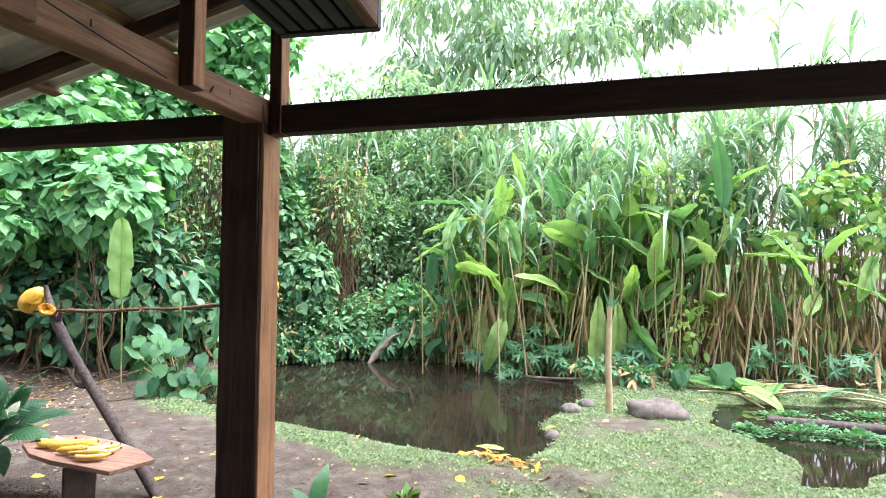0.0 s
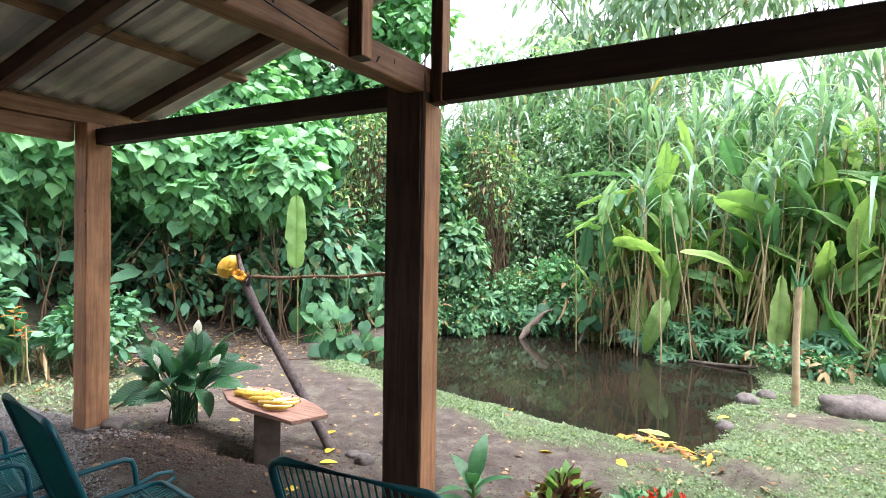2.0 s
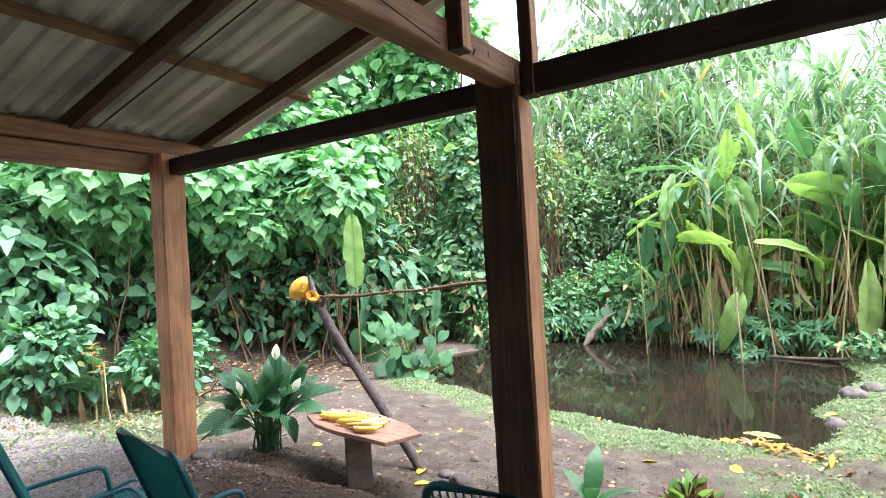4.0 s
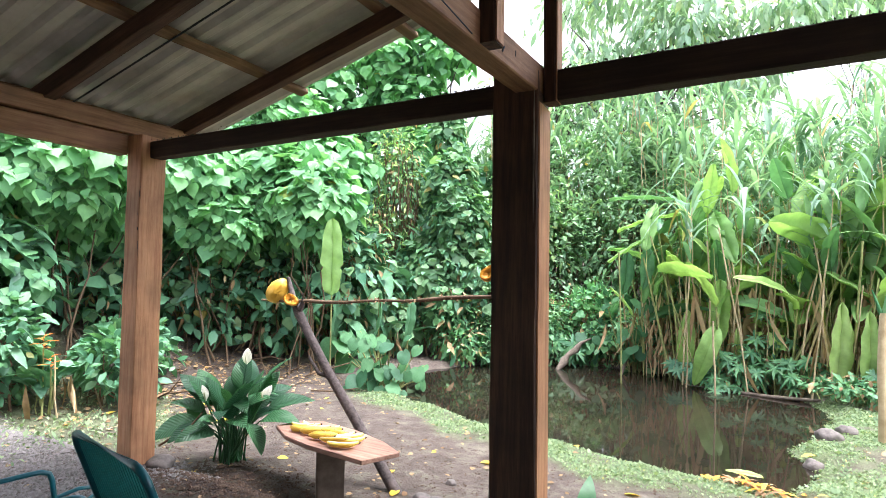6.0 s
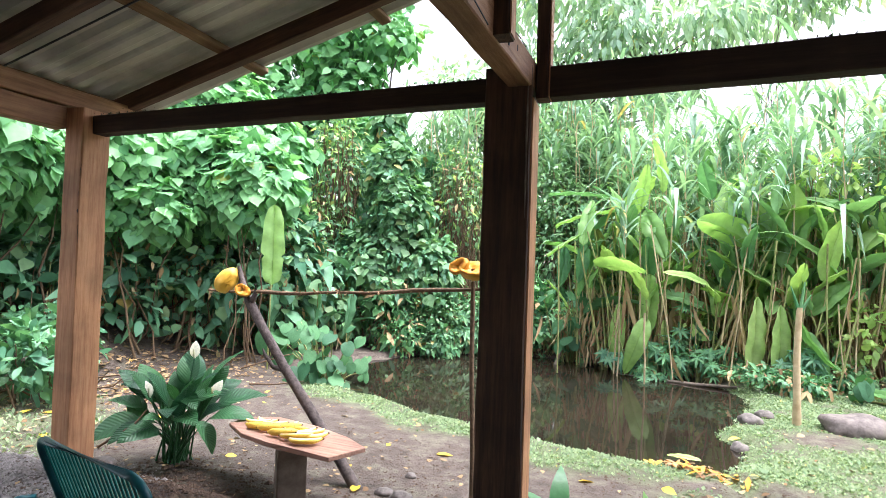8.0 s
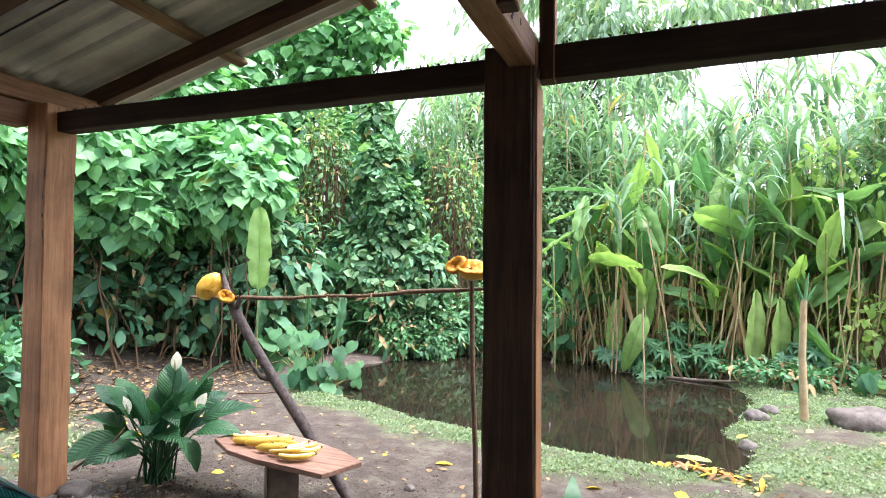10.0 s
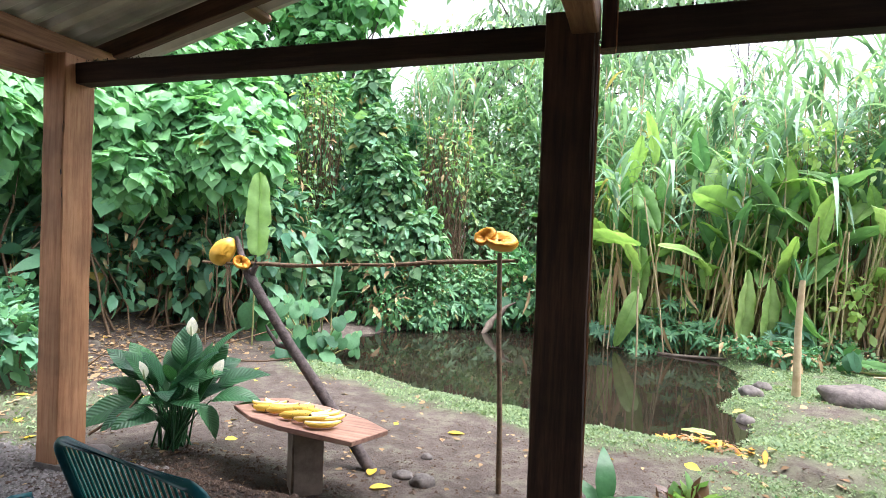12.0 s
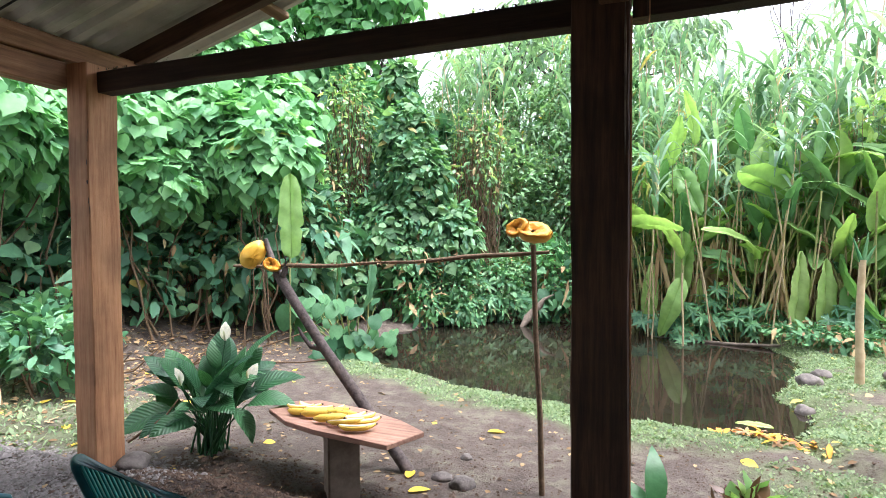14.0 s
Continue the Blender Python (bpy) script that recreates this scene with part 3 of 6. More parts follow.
for sx in (-0.1, 0.1):
    for sy in (-0.27, 0.27):
        part("hanger", tube_mesh("hanger", [([(sx, sy, 0.22), (sx, sy, roof_z(-0.41 + sx) - 2.125 + 0.14)], 0.006)], BLACK, 5), hb)


# ---- foliage tools ----
def leaf_tpl(widths, fold=0.15, droop=0.25, wave=0.0):
    """A folded blade of unit length along y, with half-widths row by row."""
    n = len(widths)
    t = np.linspace(0, 1, n)
    w = np.asarray(widths, float)
    z = -droop * t ** 2
    rows = np.stack([np.stack([-w, t, z + fold * w + wave * np.sin(t * 9)], -1), np.stack([0 * w, t, z], -1), np.stack([w, t, z + fold * w + wave * np.cos(t * 8)], -1)], 1)
    i = np.arange(n - 1)
    q = np.concatenate([np.stack([i * 3, i * 3 + 1, i * 3 + 4, i * 3 + 3], -1), np.stack([i * 3 + 1, i * 3 + 2, i * 3 + 5, i * 3 + 4], -1)])
    return rows.reshape(-1, 3), q


T_HEART = leaf_tpl([0.26, 0.46, 0.5, 0.43, 0.27, 0.11, 0.01], 0.08, 0.14, 0.02)
T_LANCE = leaf_tpl([0.03, 0.16, 0.13, 0.01], 0.25, 0.3)
T_OVAL = leaf_tpl([0.04, 0.26, 0.25, 0.02], 0.2, 0.25)
T_BLADE = leaf_tpl([0.012, 0.03, 0.032, 0.028, 0.018, 0.003], 0.3, 0.0)
T_TINY = leaf_tpl([0.1, 0.3, 0.02], 0.2, 0.2)


def scatter(tpl, P, D, N, S, width=1.0):
    tv, tq = tpl
    D = unit(D)
    Xa = unit(np.cross(D, N))
    Na = np.cross(Xa, D)
    S = np.asarray(S)[:, None, None]
    V = P[:, None] + S * (tv[None, :, :1] * width * Xa[:, None] + tv[None, :, 1:2] * D[:, None] + tv[None, :, 2:] * Na[:, None])
    Q = (np.arange(len(P)) * len(tv))[:, None, None] + tq[None]
    return V.reshape(-1, 3), Q.reshape(-1, 4)


def join(*vq):
    V, Q, base = [], [], 0
    for v, q in vq:
        V.append(v)
        Q.append(q + base)
        base += len(v)
    return np.concatenate(V), np.concatenate(Q)


def sphere_dirs(n):
    return unit(rng.normal(size=(n, 3)))


def blob(n, balls, shell=0.7, up=0.25):
    """Points in lumpy ellipsoids (x, y, z, rx, ry, rz) and their outward directions."""
    b = np.asarray(balls, float)
    wgt = b[:, 3] * b[:, 5] + b[:, 4] * b[:, 5]
    k = rng.choice(len(b), n, p=wgt / wgt.sum())
    d = sphere_dirs(n)
    d[:, 2] += up
    d = unit(d)
    lump = 1 + 0.16 * np.sin(d[:, 0] * 7 + k * 2.1) * np.cos(d[:, 2] * 6 + k) + 0.1 * np.sin(d[:, 1] * 13 + d[:, 2] * 11 + k)
    r = (shell + (1.02 - shell) * rng.random(n) ** 0.6) * lump
    return b[k, :3] + d * b[k, 3:] * r[:, None], d


def leaf_cloud(tpl, n, balls, size, shell=0.7, hang=0.5, facing=0.8, spread=0.5, width=1.0):
    P, O = blob(n, balls, shell)
    D = O * 0.8 + np.array([0, 0, -hang]) + rng.normal(0, spread, (n, 3))
    N = O * 0.45 + np.array([0, 0, facing]) + rng.normal(0, 0.4, (n, 3))
    if tpl is T_HEART:
        # hanging blades turn their faces outwards and up
        D = O * 0.35 + np.array([0, 0, -0.55]) + rng.normal(0, 0.32, (n, 3))
        N = O * 0.7 + np.array([0, 0, 0.75]) + rng.normal(0, 0.25, (n, 3))
    S = size * np.exp(np.clip(rng.normal(0, 0.26, n), -0.6, 0.38))
    return scatter(tpl, P, D, N, S, width)


def bush(name, label, balls, layers, stems=0, stem_mat=None, category="shrub", group="", kind=""):
    """layers: (template, count, size, material, shell, hang). Stems rise from the ground into the crown."""
    b = np.asarray(balls, float)
    gx0, gy0 = b[:, 0].mean(), b[:, 1].mean()
    base = np.array([gx0, gy0, float(ground_z(gx0, gy0))])
    e = thing(name, tuple(base), label, category, group)
    if kind:
        e["kind"] = kind
    for tpl, n, size, mat, shell, hang in layers:
        v, q = leaf_cloud(tpl, n, balls, size, shell, hang, 0.8, 0.3 if tpl is T_HEART else 0.5)
        tagged(part("foliage", mesh_np("foliage", v - base, q, mat), e), kind="stuff")
    if stems:
        paths = []
        for s in range(stems):
            c = b[rng.integers(len(b))]
            g = c[:2] + rng.normal(0, 0.35, 2) * c[3:5]
            z0 = float(ground_z(*g)) - 0.05
            tip = c[:3] + sphere_dirs(1)[0] * c[3:] * 0.8
            p = arc((g[0], g[1], z0), tip, 0, 7, 0.05)
            r = rng.uniform(0.005, 0.022)
            paths.append((p - base, np.linspace(r, r * 0.3, 7)))
        tagged(part("stem", tube_mesh("stem", paths, stem_mat or STEMS, 5), e), kind="stuff")
    return e


# ---- vegetation, from the vine-covered shrubs round to the canes ----
V3 = np.array
L_YVINE = leafmat("yellow_green_vine_leaf", (0.2, 0.4, 0.08), (0.38, 0.55, 0.13), 0.5, 0.45, 0.1, (0.5, 0.4, 0.06))
# distance haze is mixed into this leaf colour
L_PALE = leafmat("haze_paled_leaf", (0.14, 0.27, 0.15), (0.3, 0.45, 0.26), 0.6, 0.5, 0.06, (0.6, 0.5, 0.1))
bush("vine_thicket", "dense thicket draped in bright green heart-shaped vine leaves",
     [(-7.3, 7.3, 2.7, 1.0, 0.9, 0.85), (-8.2, 6.4, 2.9, 1.2, 1.0, 1.0), (-8.6, 5.3, 2.6, 1.1, 1.0, 0.9), (-6.9, 8.3, 3.2, 0.9, 0.9, 0.7), (-9.6, 4.3, 2.4, 1.2, 1.1, 1.0), (-7.5, 6.6, 2.1, 0.8, 0.6, 0.55), (-8.3, 8.0, 3.8, 1.6, 1.2, 0.9), (-6.3, 7.3, 2.45, 0.85, 0.6, 0.7), (-8.1, 4.5, 2.6, 1.0, 0.8, 0.7)],
     [(T_HEART, 25000, 0.17, L_VINE, 0.72, 0.55)], 40, TWIG, "thicket")
bush("vine_thicket", "leafy vine-covered shrub beside the gravel clearing",
     [(-9.0, 3.6, 1.8, 1.3, 0.9, 0.9), (-8.3, 3.9, 1.3, 0.9, 0.7, 0.6), (-10.3, 2.6, 2.2, 1.3, 1.2, 1.1), (-9.3, 3.0, 0.8, 1.0, 0.8, 0.7)],
     [(T_HEART, 3200, 0.15, L_BANK, 0.72, 0.55), (T_OVAL, 2400, 0.15, L_DARK, 0.6, 0.4), (T_LANCE, 500, 0.4, L_DARK, 0.6, 0.5)], 45, TWIG, "thicket")
bush("dark_understory", "shaded understory of large dark leaves and stems",
     [(-8.4, 6.7, 1.0, 1.2, 0.7, 1.0), (-7.5, 7.7, 1.0, 1.0, 0.8, 1.1), (-9.4, 5.4, 0.9, 1.2, 0.8, 1.0), (-6.6, 8.7, 1.2, 0.9, 0.8, 1.2), (-9.6, 4.2, 0.7, 1.0, 0.6, 0.8)],
     [(T_LANCE, 700, 0.42, L_DARK, 0.3, 0.2), (T_OVAL, 2600, 0.2, L_DARK, 0.3, 0.2), (T_HEART, 900, 0.16, L_MID, 0.5, 0.2), (T_LANCE, 900, 0.15, L_DRY, 0.3, 1.2)], 170, TWIG, "undergrowth")
bush("climbing_thicket", "tall thicket hung with trailing leafy vines",
     [(-5.3, 10.4, 2.9, 0.5, 0.5, 0.9), (-5.0, 10.2, 2.3, 0.6, 0.5, 0.7), (-5.5, 10.2, 1.2, 1.0, 0.7, 0.9), (-4.5, 10.4, 1.2, 0.6, 0.6, 0.8), (-6.4, 9.9, 1.0, 0.7, 0.6, 0.8), (-6.3, 9.7, 0.4, 0.7, 0.6, 0.6), (-5.6, 10.8, 4.2, 0.35, 0.35, 0.5)],
     [(T_HEART, 3000, 0.17, L_MID, 0.65, 0.8), (T_OVAL, 4200, 0.13, L_BANK, 0.6, 0.7), (T_LANCE, 1500, 0.2, L_DARK, 0.5, 0.7)], 90, TWIG, "thicket")
bush("brown_tangle", "tangle of thin dry brown twigs and sparse leaves",
     [(-6.4, 10.1, 3.1, 0.6, 0.6, 1.4), (-6.5, 9.8, 1.9, 0.5, 0.5, 0.8), (-4.2, 11.3, 2.6, 0.7, 0.5, 1.2)],
     [(T_LANCE, 350, 0.12, L_DRY, 0.3, 0.6), (T_LANCE, 500, 0.14, L_YVINE, 0.4, 0.6), (T_OVAL, 2200, 0.1, L_MID, 0.4, 0.5)], 360, TWIG, "undergrowth")
far = [(-5.2, 9.9), (-4.6, 10.6), (-3.7, 11.2), (-2.8, 11.3), (-1.9, 11.2), (-1.0, 11.0), (-0.2, 10.6), (0.5, 10.0), (1.1, 9.5), (1.7, 9.6)]
for q, (x, y) in enumerate(far):
    h = 0.35 + 0.75 * rng.random()
    x, y = x + rng.normal(0, 0.15), y + rng.normal(0, 0.15)
    lt, ls = ((T_LANCE, 0.17), (T_OVAL, 0.09), (T_TINY, 0.09), (T_OVAL, 0.12), (T_LANCE, 0.12))[q % 5]
    if q > 5:
        h *= 0.24
    low = [(T_TINY, 800, 0.07, L_MID if q % 2 else L_BANK, 0.2, 0.3), (T_LANCE, 80, 0.14, L_BANK, 0.4, 0.1), (T_LANCE, 26, 0.18, L_DRY, 0.6, 0.8), (T_TINY, 140, 0.06, L_LIT, 0.6, 0.5)]
    bush("bank_shrub", "low green shrub overhanging the far pond bank", [(x, y, h * 0.6 - 0.1, 0.6, 0.5, h), (x + 0.35, y - 0.28, 0.05 if q < 6 else -0.08, 0.4, 0.35, 0.4 if q < 6 else 0.14)],
         low if q > 5 else [(lt, 600 if q < 6 else 60, ls, (L_BANK, L_DARK, L_MID, L_BANK)[q % 4], 0.4, 0.4), (T_TINY, 1500, 0.07 if q < 6 else 0.085, L_MID if q % 3 else L_VINE, 0.5 if q < 6 else 0.2, 0.3), (T_HEART, 30 + 60 * (q % 4), 0.12, L_VINE, 0.75, 0.2), (T_LANCE, 90 if q < 6 else 160, 0.2, L_DRY, 0.6, 0.9), (T_TINY, 240, 0.06, L_LIT, 0.7, 0.5)], 20, TWIG if q % 2 else STEMS, "shrub", "far bank shrubs")
for x, y in ((-4.25, 10.15), (-3.55, 10.85)):
    bush("bank_shrub", "small-leaved shrub trailing down to the pond", [(x, y, 0.3, 0.5, 0.4, 0.65), (x + 0.15, y - 0.2, -0.05, 0.4, 0.3, 0.35)], [(T_OVAL, 700, 0.1, L_BANK, 0.3, 0.5), (T_TINY, 900, 0.07, L_MID, 0.4, 0.4)], 16, TWIG, "shrub", "far bank shrubs")
bush("back_thicket", "mid-green thicket closing the view behind the pond",
     [(-4.0, 12.4, 1.6, 1.2, 0.8, 1.7), (-2.4, 12.8, 1.7, 1.3, 0.8, 1.9), (-0.8, 12.7, 1.6, 1.3, 0.8, 1.8), (0.9, 12.6, 1.4, 1.3, 0.8, 1.5), (2.8, 12.6, 0.9, 1.4, 0.8, 1.0), (4.8, 12.6, 0.7, 1.5, 0.9, 0.8), (-3.2, 13.6, 3.2, 1.8, 1.0, 1.5), (-5.6, 13.8, 3.4, 1.2, 0.9, 1.5), (-1.4, 14, 3.4, 1.2, 0.9, 1.2)],
     [(T_LANCE, 12000, 0.18, L_MID, 0.4, 0.4), (T_OVAL, 15000, 0.11, L_TREE, 0.4, 0.3)], 260, TWIG, "thicket")
bush("back_thicket", "dark dense undergrowth closing the view behind the vines",
     [(-9.5, 9.5, 1.8, 1.8, 1.0, 2.0), (-7.4, 11.6, 2.0, 1.6, 1.0, 2.2), (-11.5, 7.0, 1.8, 1.5, 1.6, 2.0), (-12.5, 4.0, 1.8, 1.5, 1.8, 2.0), (-5.6, 12.6, 1.8, 1.3, 0.9, 2.0), (-13, 1.0, 1.6, 1.6, 2.0, 1.9)],
     [(T_OVAL, 9000, 0.3, L_DARK, 0.4, 0.6)], 60, TWIG, "thicket")
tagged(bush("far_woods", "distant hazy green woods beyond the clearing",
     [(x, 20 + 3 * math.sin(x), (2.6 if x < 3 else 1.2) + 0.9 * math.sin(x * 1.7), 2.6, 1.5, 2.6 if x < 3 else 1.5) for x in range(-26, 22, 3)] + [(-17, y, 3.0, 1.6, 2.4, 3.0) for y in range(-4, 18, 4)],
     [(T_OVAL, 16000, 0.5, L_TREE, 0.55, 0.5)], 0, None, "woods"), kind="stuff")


def tree(name, label, base, fork, balls, tpl, n, size, mat, r=0.14, hang=0.9, tips=14):
    base = V3([base[0], base[1], float(ground_z(base[0], base[1])) - 0.1])
    e = thing(name, tuple(base), label, "tree")
    b = np.asarray(balls, float)
    fork = V3(fork, float)
    trunk = part("trunk", tube_mesh("trunk", [(arc(base, fork, 0, 9, 0.05) - base, np.linspace(r, r * 0.6, 9))], BARK, 9), e)
    limbs = []
    for q in range(tips):
        c = b[q % len(b)]
        tip = c[:3] + sphere_dirs(1)[0] * c[3:] * 0.8
        limbs.append((arc(fork - V3([0, 0, 0.3 * (q % 4)]), tip, 0.2, 8, 0.08) - base, np.linspace(r * 0.4, 0.008, 8)))
    for limb in limbs:
        part("limb", tube_mesh("limb", [limb], BARK, 6), trunk)
    v, q = leaf_cloud(tpl, n, balls, size, 0.25, hang)
    part("crown", mesh_np("crown", v - base, q, mat), e)
    return e


tree("drooping_tree", "tall thin-crowned tree with drooping green leaves, paled by painted haze", (-2.6, 18.0), (-2.7, 18.0, 5.2),
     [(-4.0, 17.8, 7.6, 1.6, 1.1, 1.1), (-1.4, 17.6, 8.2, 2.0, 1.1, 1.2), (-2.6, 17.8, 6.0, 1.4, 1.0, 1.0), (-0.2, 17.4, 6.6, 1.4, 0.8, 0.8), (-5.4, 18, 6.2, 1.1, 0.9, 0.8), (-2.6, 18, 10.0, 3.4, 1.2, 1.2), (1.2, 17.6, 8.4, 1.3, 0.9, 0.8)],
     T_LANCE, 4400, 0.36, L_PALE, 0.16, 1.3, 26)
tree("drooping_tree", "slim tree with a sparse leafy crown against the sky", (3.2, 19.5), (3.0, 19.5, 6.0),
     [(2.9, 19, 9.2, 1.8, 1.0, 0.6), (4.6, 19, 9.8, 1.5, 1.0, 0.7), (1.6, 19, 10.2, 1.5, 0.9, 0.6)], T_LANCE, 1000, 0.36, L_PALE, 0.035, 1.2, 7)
tree("vine_hung_tree", "tree hung with broad-leaved vines above the thicket", (-7.6, 12.6), (-7.5, 12.6, 4.2),
     [(-7.6, 12.3, 5.6, 1.1, 0.8, 0.8), (-8.8, 12.0, 5.0, 1.1, 0.9, 0.8), (-6.5, 12.4, 6.6, 0.9, 0.7, 0.6), (-9.9, 11.0, 4.6, 1.2, 1.0, 0.9), (-7.0, 12.2, 4.2, 0.7, 0.6, 0.7), (-8.0, 12.0, 6.6, 1.2, 0.8, 0.7), (-9.6, 11.4, 6.0, 1.2, 0.9, 0.8), (-7.2, 12.4, 7.6, 1.3, 0.8, 0.6)],
     T_HEART, 4200, 0.24, L_VINE, 0.13, 0.9, 22)
tree("slender_tree", "slender bare-stemmed tree with sparse fine leaves", (-4.4, 14.5), (-4.4, 14.4, 4.6),
     [(-4.6, 14.3, 5.4, 1.0, 0.8, 0.8), (-3.6, 14.2, 6.0, 0.9, 0.8, 0.7), (-5.4, 14.4, 6.2, 0.9, 0.8, 0.7)], T_OVAL, 1100, 0.15, L_TREE, 0.07, 0.5, 22)


def cane_clump(x, y, n, spread, height, label, lean=0.3, blades=12, blade=1.15, dry=0.25):
    base = V3([x, y, float(ground_z(x, y)) - 0.05])
    e = thing("cane_clump", tuple(base), label, "wild cane", "cane clumps")
    stalks, P, D, N, S, dP, dD, dS = [], [], [], [], [], [], [], []
    for q in range(n):
        g = rng.normal(0, spread, 2)
        h = height * rng.uniform(0.6, 1.1)
        tip = V3([g[0] + rng.normal(0, lean), g[1] + rng.normal(0, lean), h])
        p = arc((g[0], g[1], 0), tip, 0, 6, 0.03)
        r = rng.uniform(0.011, 0.022)
        stalks.append((p, np.linspace(r, r * 0.5, 6)))
        for s in range(blades):
            t = 0.72 + 0.28 * (s / (blades - 1)) ** 0.6
            at = p[0] * (1 - t) + p[-1] * t
            a = rng.uniform(0, 2 * np.pi)
            rise = rng.uniform(0.5, 2.8)
            P.append(at)
            D.append((math.cos(a), math.sin(a), rise))
            S.append(blade * rng.uniform(0.6, 1.2))
        for s in range(3):
            if rng.random() < dry * 2:
                t = rng.uniform(0.2, 0.7)
                dP.append(p[0] * (1 - t) + p[-1] * t)
                a = rng.uniform(0, 2 * np.pi)
                dD.append((0.3 * math.cos(a), 0.3 * math.sin(a), -1))
                dS.append(rng.uniform(0.5, 1.0))
    for st in stalks:
        part("stalk", tube_mesh("stalk", [st], DRYST, 5), e)
    # blades arch over: five short strips each
    P, D, S = V3(P), unit(V3(D, float)), V3(S)
    t = np.linspace(0, 1, 7)
    w = V3([0.012, 0.026, 0.03, 0.028, 0.022, 0.013, 0.002])
    droop = rng.uniform(0.25, 1.1, len(P))
    side = unit(np.cross(D, V3([0.0, 0, 1.0])))
    C = P[:, None] + S[:, None, None] * (t[None, :, None] * D[:, None] + np.concatenate([0 * t[:, None], 0 * t[:, None], -(t[:, None] ** 2.2)], 1)[None] * droop[:, None, None])
    up = V3([0, 0, 0.006])
    W = w[None, :, None] * side[:, None] * 1.25
    V = np.stack([C - W + up, C, C + W + up], 2).reshape(-1, 3)
    i = np.arange(6)
    tq = np.concatenate([np.stack([i * 3, i * 3 + 1, i * 3 + 4, i * 3 + 3], -1), np.stack([i * 3 + 1, i * 3 + 2, i * 3 + 5, i * 3 + 4], -1)])
    Q = ((np.arange(len(P)) * 21)[:, None, None] + tq[None]).reshape(-1, 4)
    tagged(part("blade", mesh_np("blade", V, Q, L_CANE), e), kind="stuff")
    if dP:
        dP, dD = V3(dP), V3(dD)
        v, q = scatter(T_BLADE, dP, dD, rng.normal(size=dP.shape), dS, 1.3)
        tagged(part("dry_blade", mesh_np("dry_blade", v, q, L_DRY), e, "withered hanging blades"), kind="stuff")
    return e


for x, y, n, sp, h in ((2.5, 11.0, 26, 0.45, 3.6), (3.6, 10.9, 28, 0.45, 4.2), (4.7, 10.9, 20, 0.5, 4.2), (5.8, 10.6, 17, 0.5, 4.5), (6.9, 10.2, 15, 0.5, 4.8), (8.0, 9.6, 14, 0.5, 5.2), (4.0, 11.6, 5, 0.5, 6.0), (6.0, 11.3, 6, 0.6, 6.4), (2.2, 11.8, 4, 0.4, 5.4),
                       (1.4, 11.6, 22, 0.45, 3.9), (0.2, 11.9, 22, 0.45, 3.6), (3.2, 12.4, 20, 0.7, 4.6), (5.6, 12.3, 14, 0.8, 5.0), (-1.0, 13.4, 26, 0.7, 4.6), (-3.2, 14.6, 34, 0.9, 4.6), (-5.0, 13.6, 30, 0.8, 4.4), (-1.9, 14.6, 28, 0.8, 4.8), (-4.2, 13.0, 24, 0.7, 4.2), (1.0, 13.6, 26, 0.7, 4.6), (7.2, 12.0, 12, 0.7, 5.2), (-0.9, 10.35, 4, 0.3, 3.5), (-0.2, 10.2, 4, 0.3, 3.7), (0.6, 10.15, 5, 0.35, 3.9), (1.5, 10.0, 6, 0.35, 3.9), (2.4, 10.0, 5, 0.35, 3.8)):
    cane_clump(x, y, n, sp, h, "clump of tall wild cane with arching green blades")


bush("climbing_vine", "yellow-green vine scrambling over the wild cane", [(4.5, 10.1, 2.7, 0.55, 0.3, 0.45), (5.2, 10.0, 2.2, 0.5, 0.3, 0.4), (3.9, 10.0, 1.9, 0.4, 0.25, 0.3), (5.8, 9.9, 1.4, 0.5, 0.3, 0.4), (6.6, 9.6, 2.0, 0.5, 0.3, 0.6)],
     [(T_HEART, 520, 0.15, L_YVINE, 0.5, 0.5), (T_OVAL, 500, 0.12, L_VINE, 0.5, 0.5)], 16, TWIG, "vine")
bush("climbing_vine", "pale creeper leaves among the heliconia tops", [(1.9, 9.95, 2.9, 0.4, 0.25, 0.3), (2.8, 9.95, 2.6, 0.4, 0.25, 0.35), (0.9, 10.3, 2.6, 0.35, 0.25, 0.3), (0.2, 10.2, 0.4, 0.3, 0.2, 0.4), (2.3, 9.8, 0.5, 0.4, 0.25, 0.5)],
     [(T_OVAL, 420, 0.13, L_YVINE, 0.5, 0.5)], 10, TWIG, "vine")


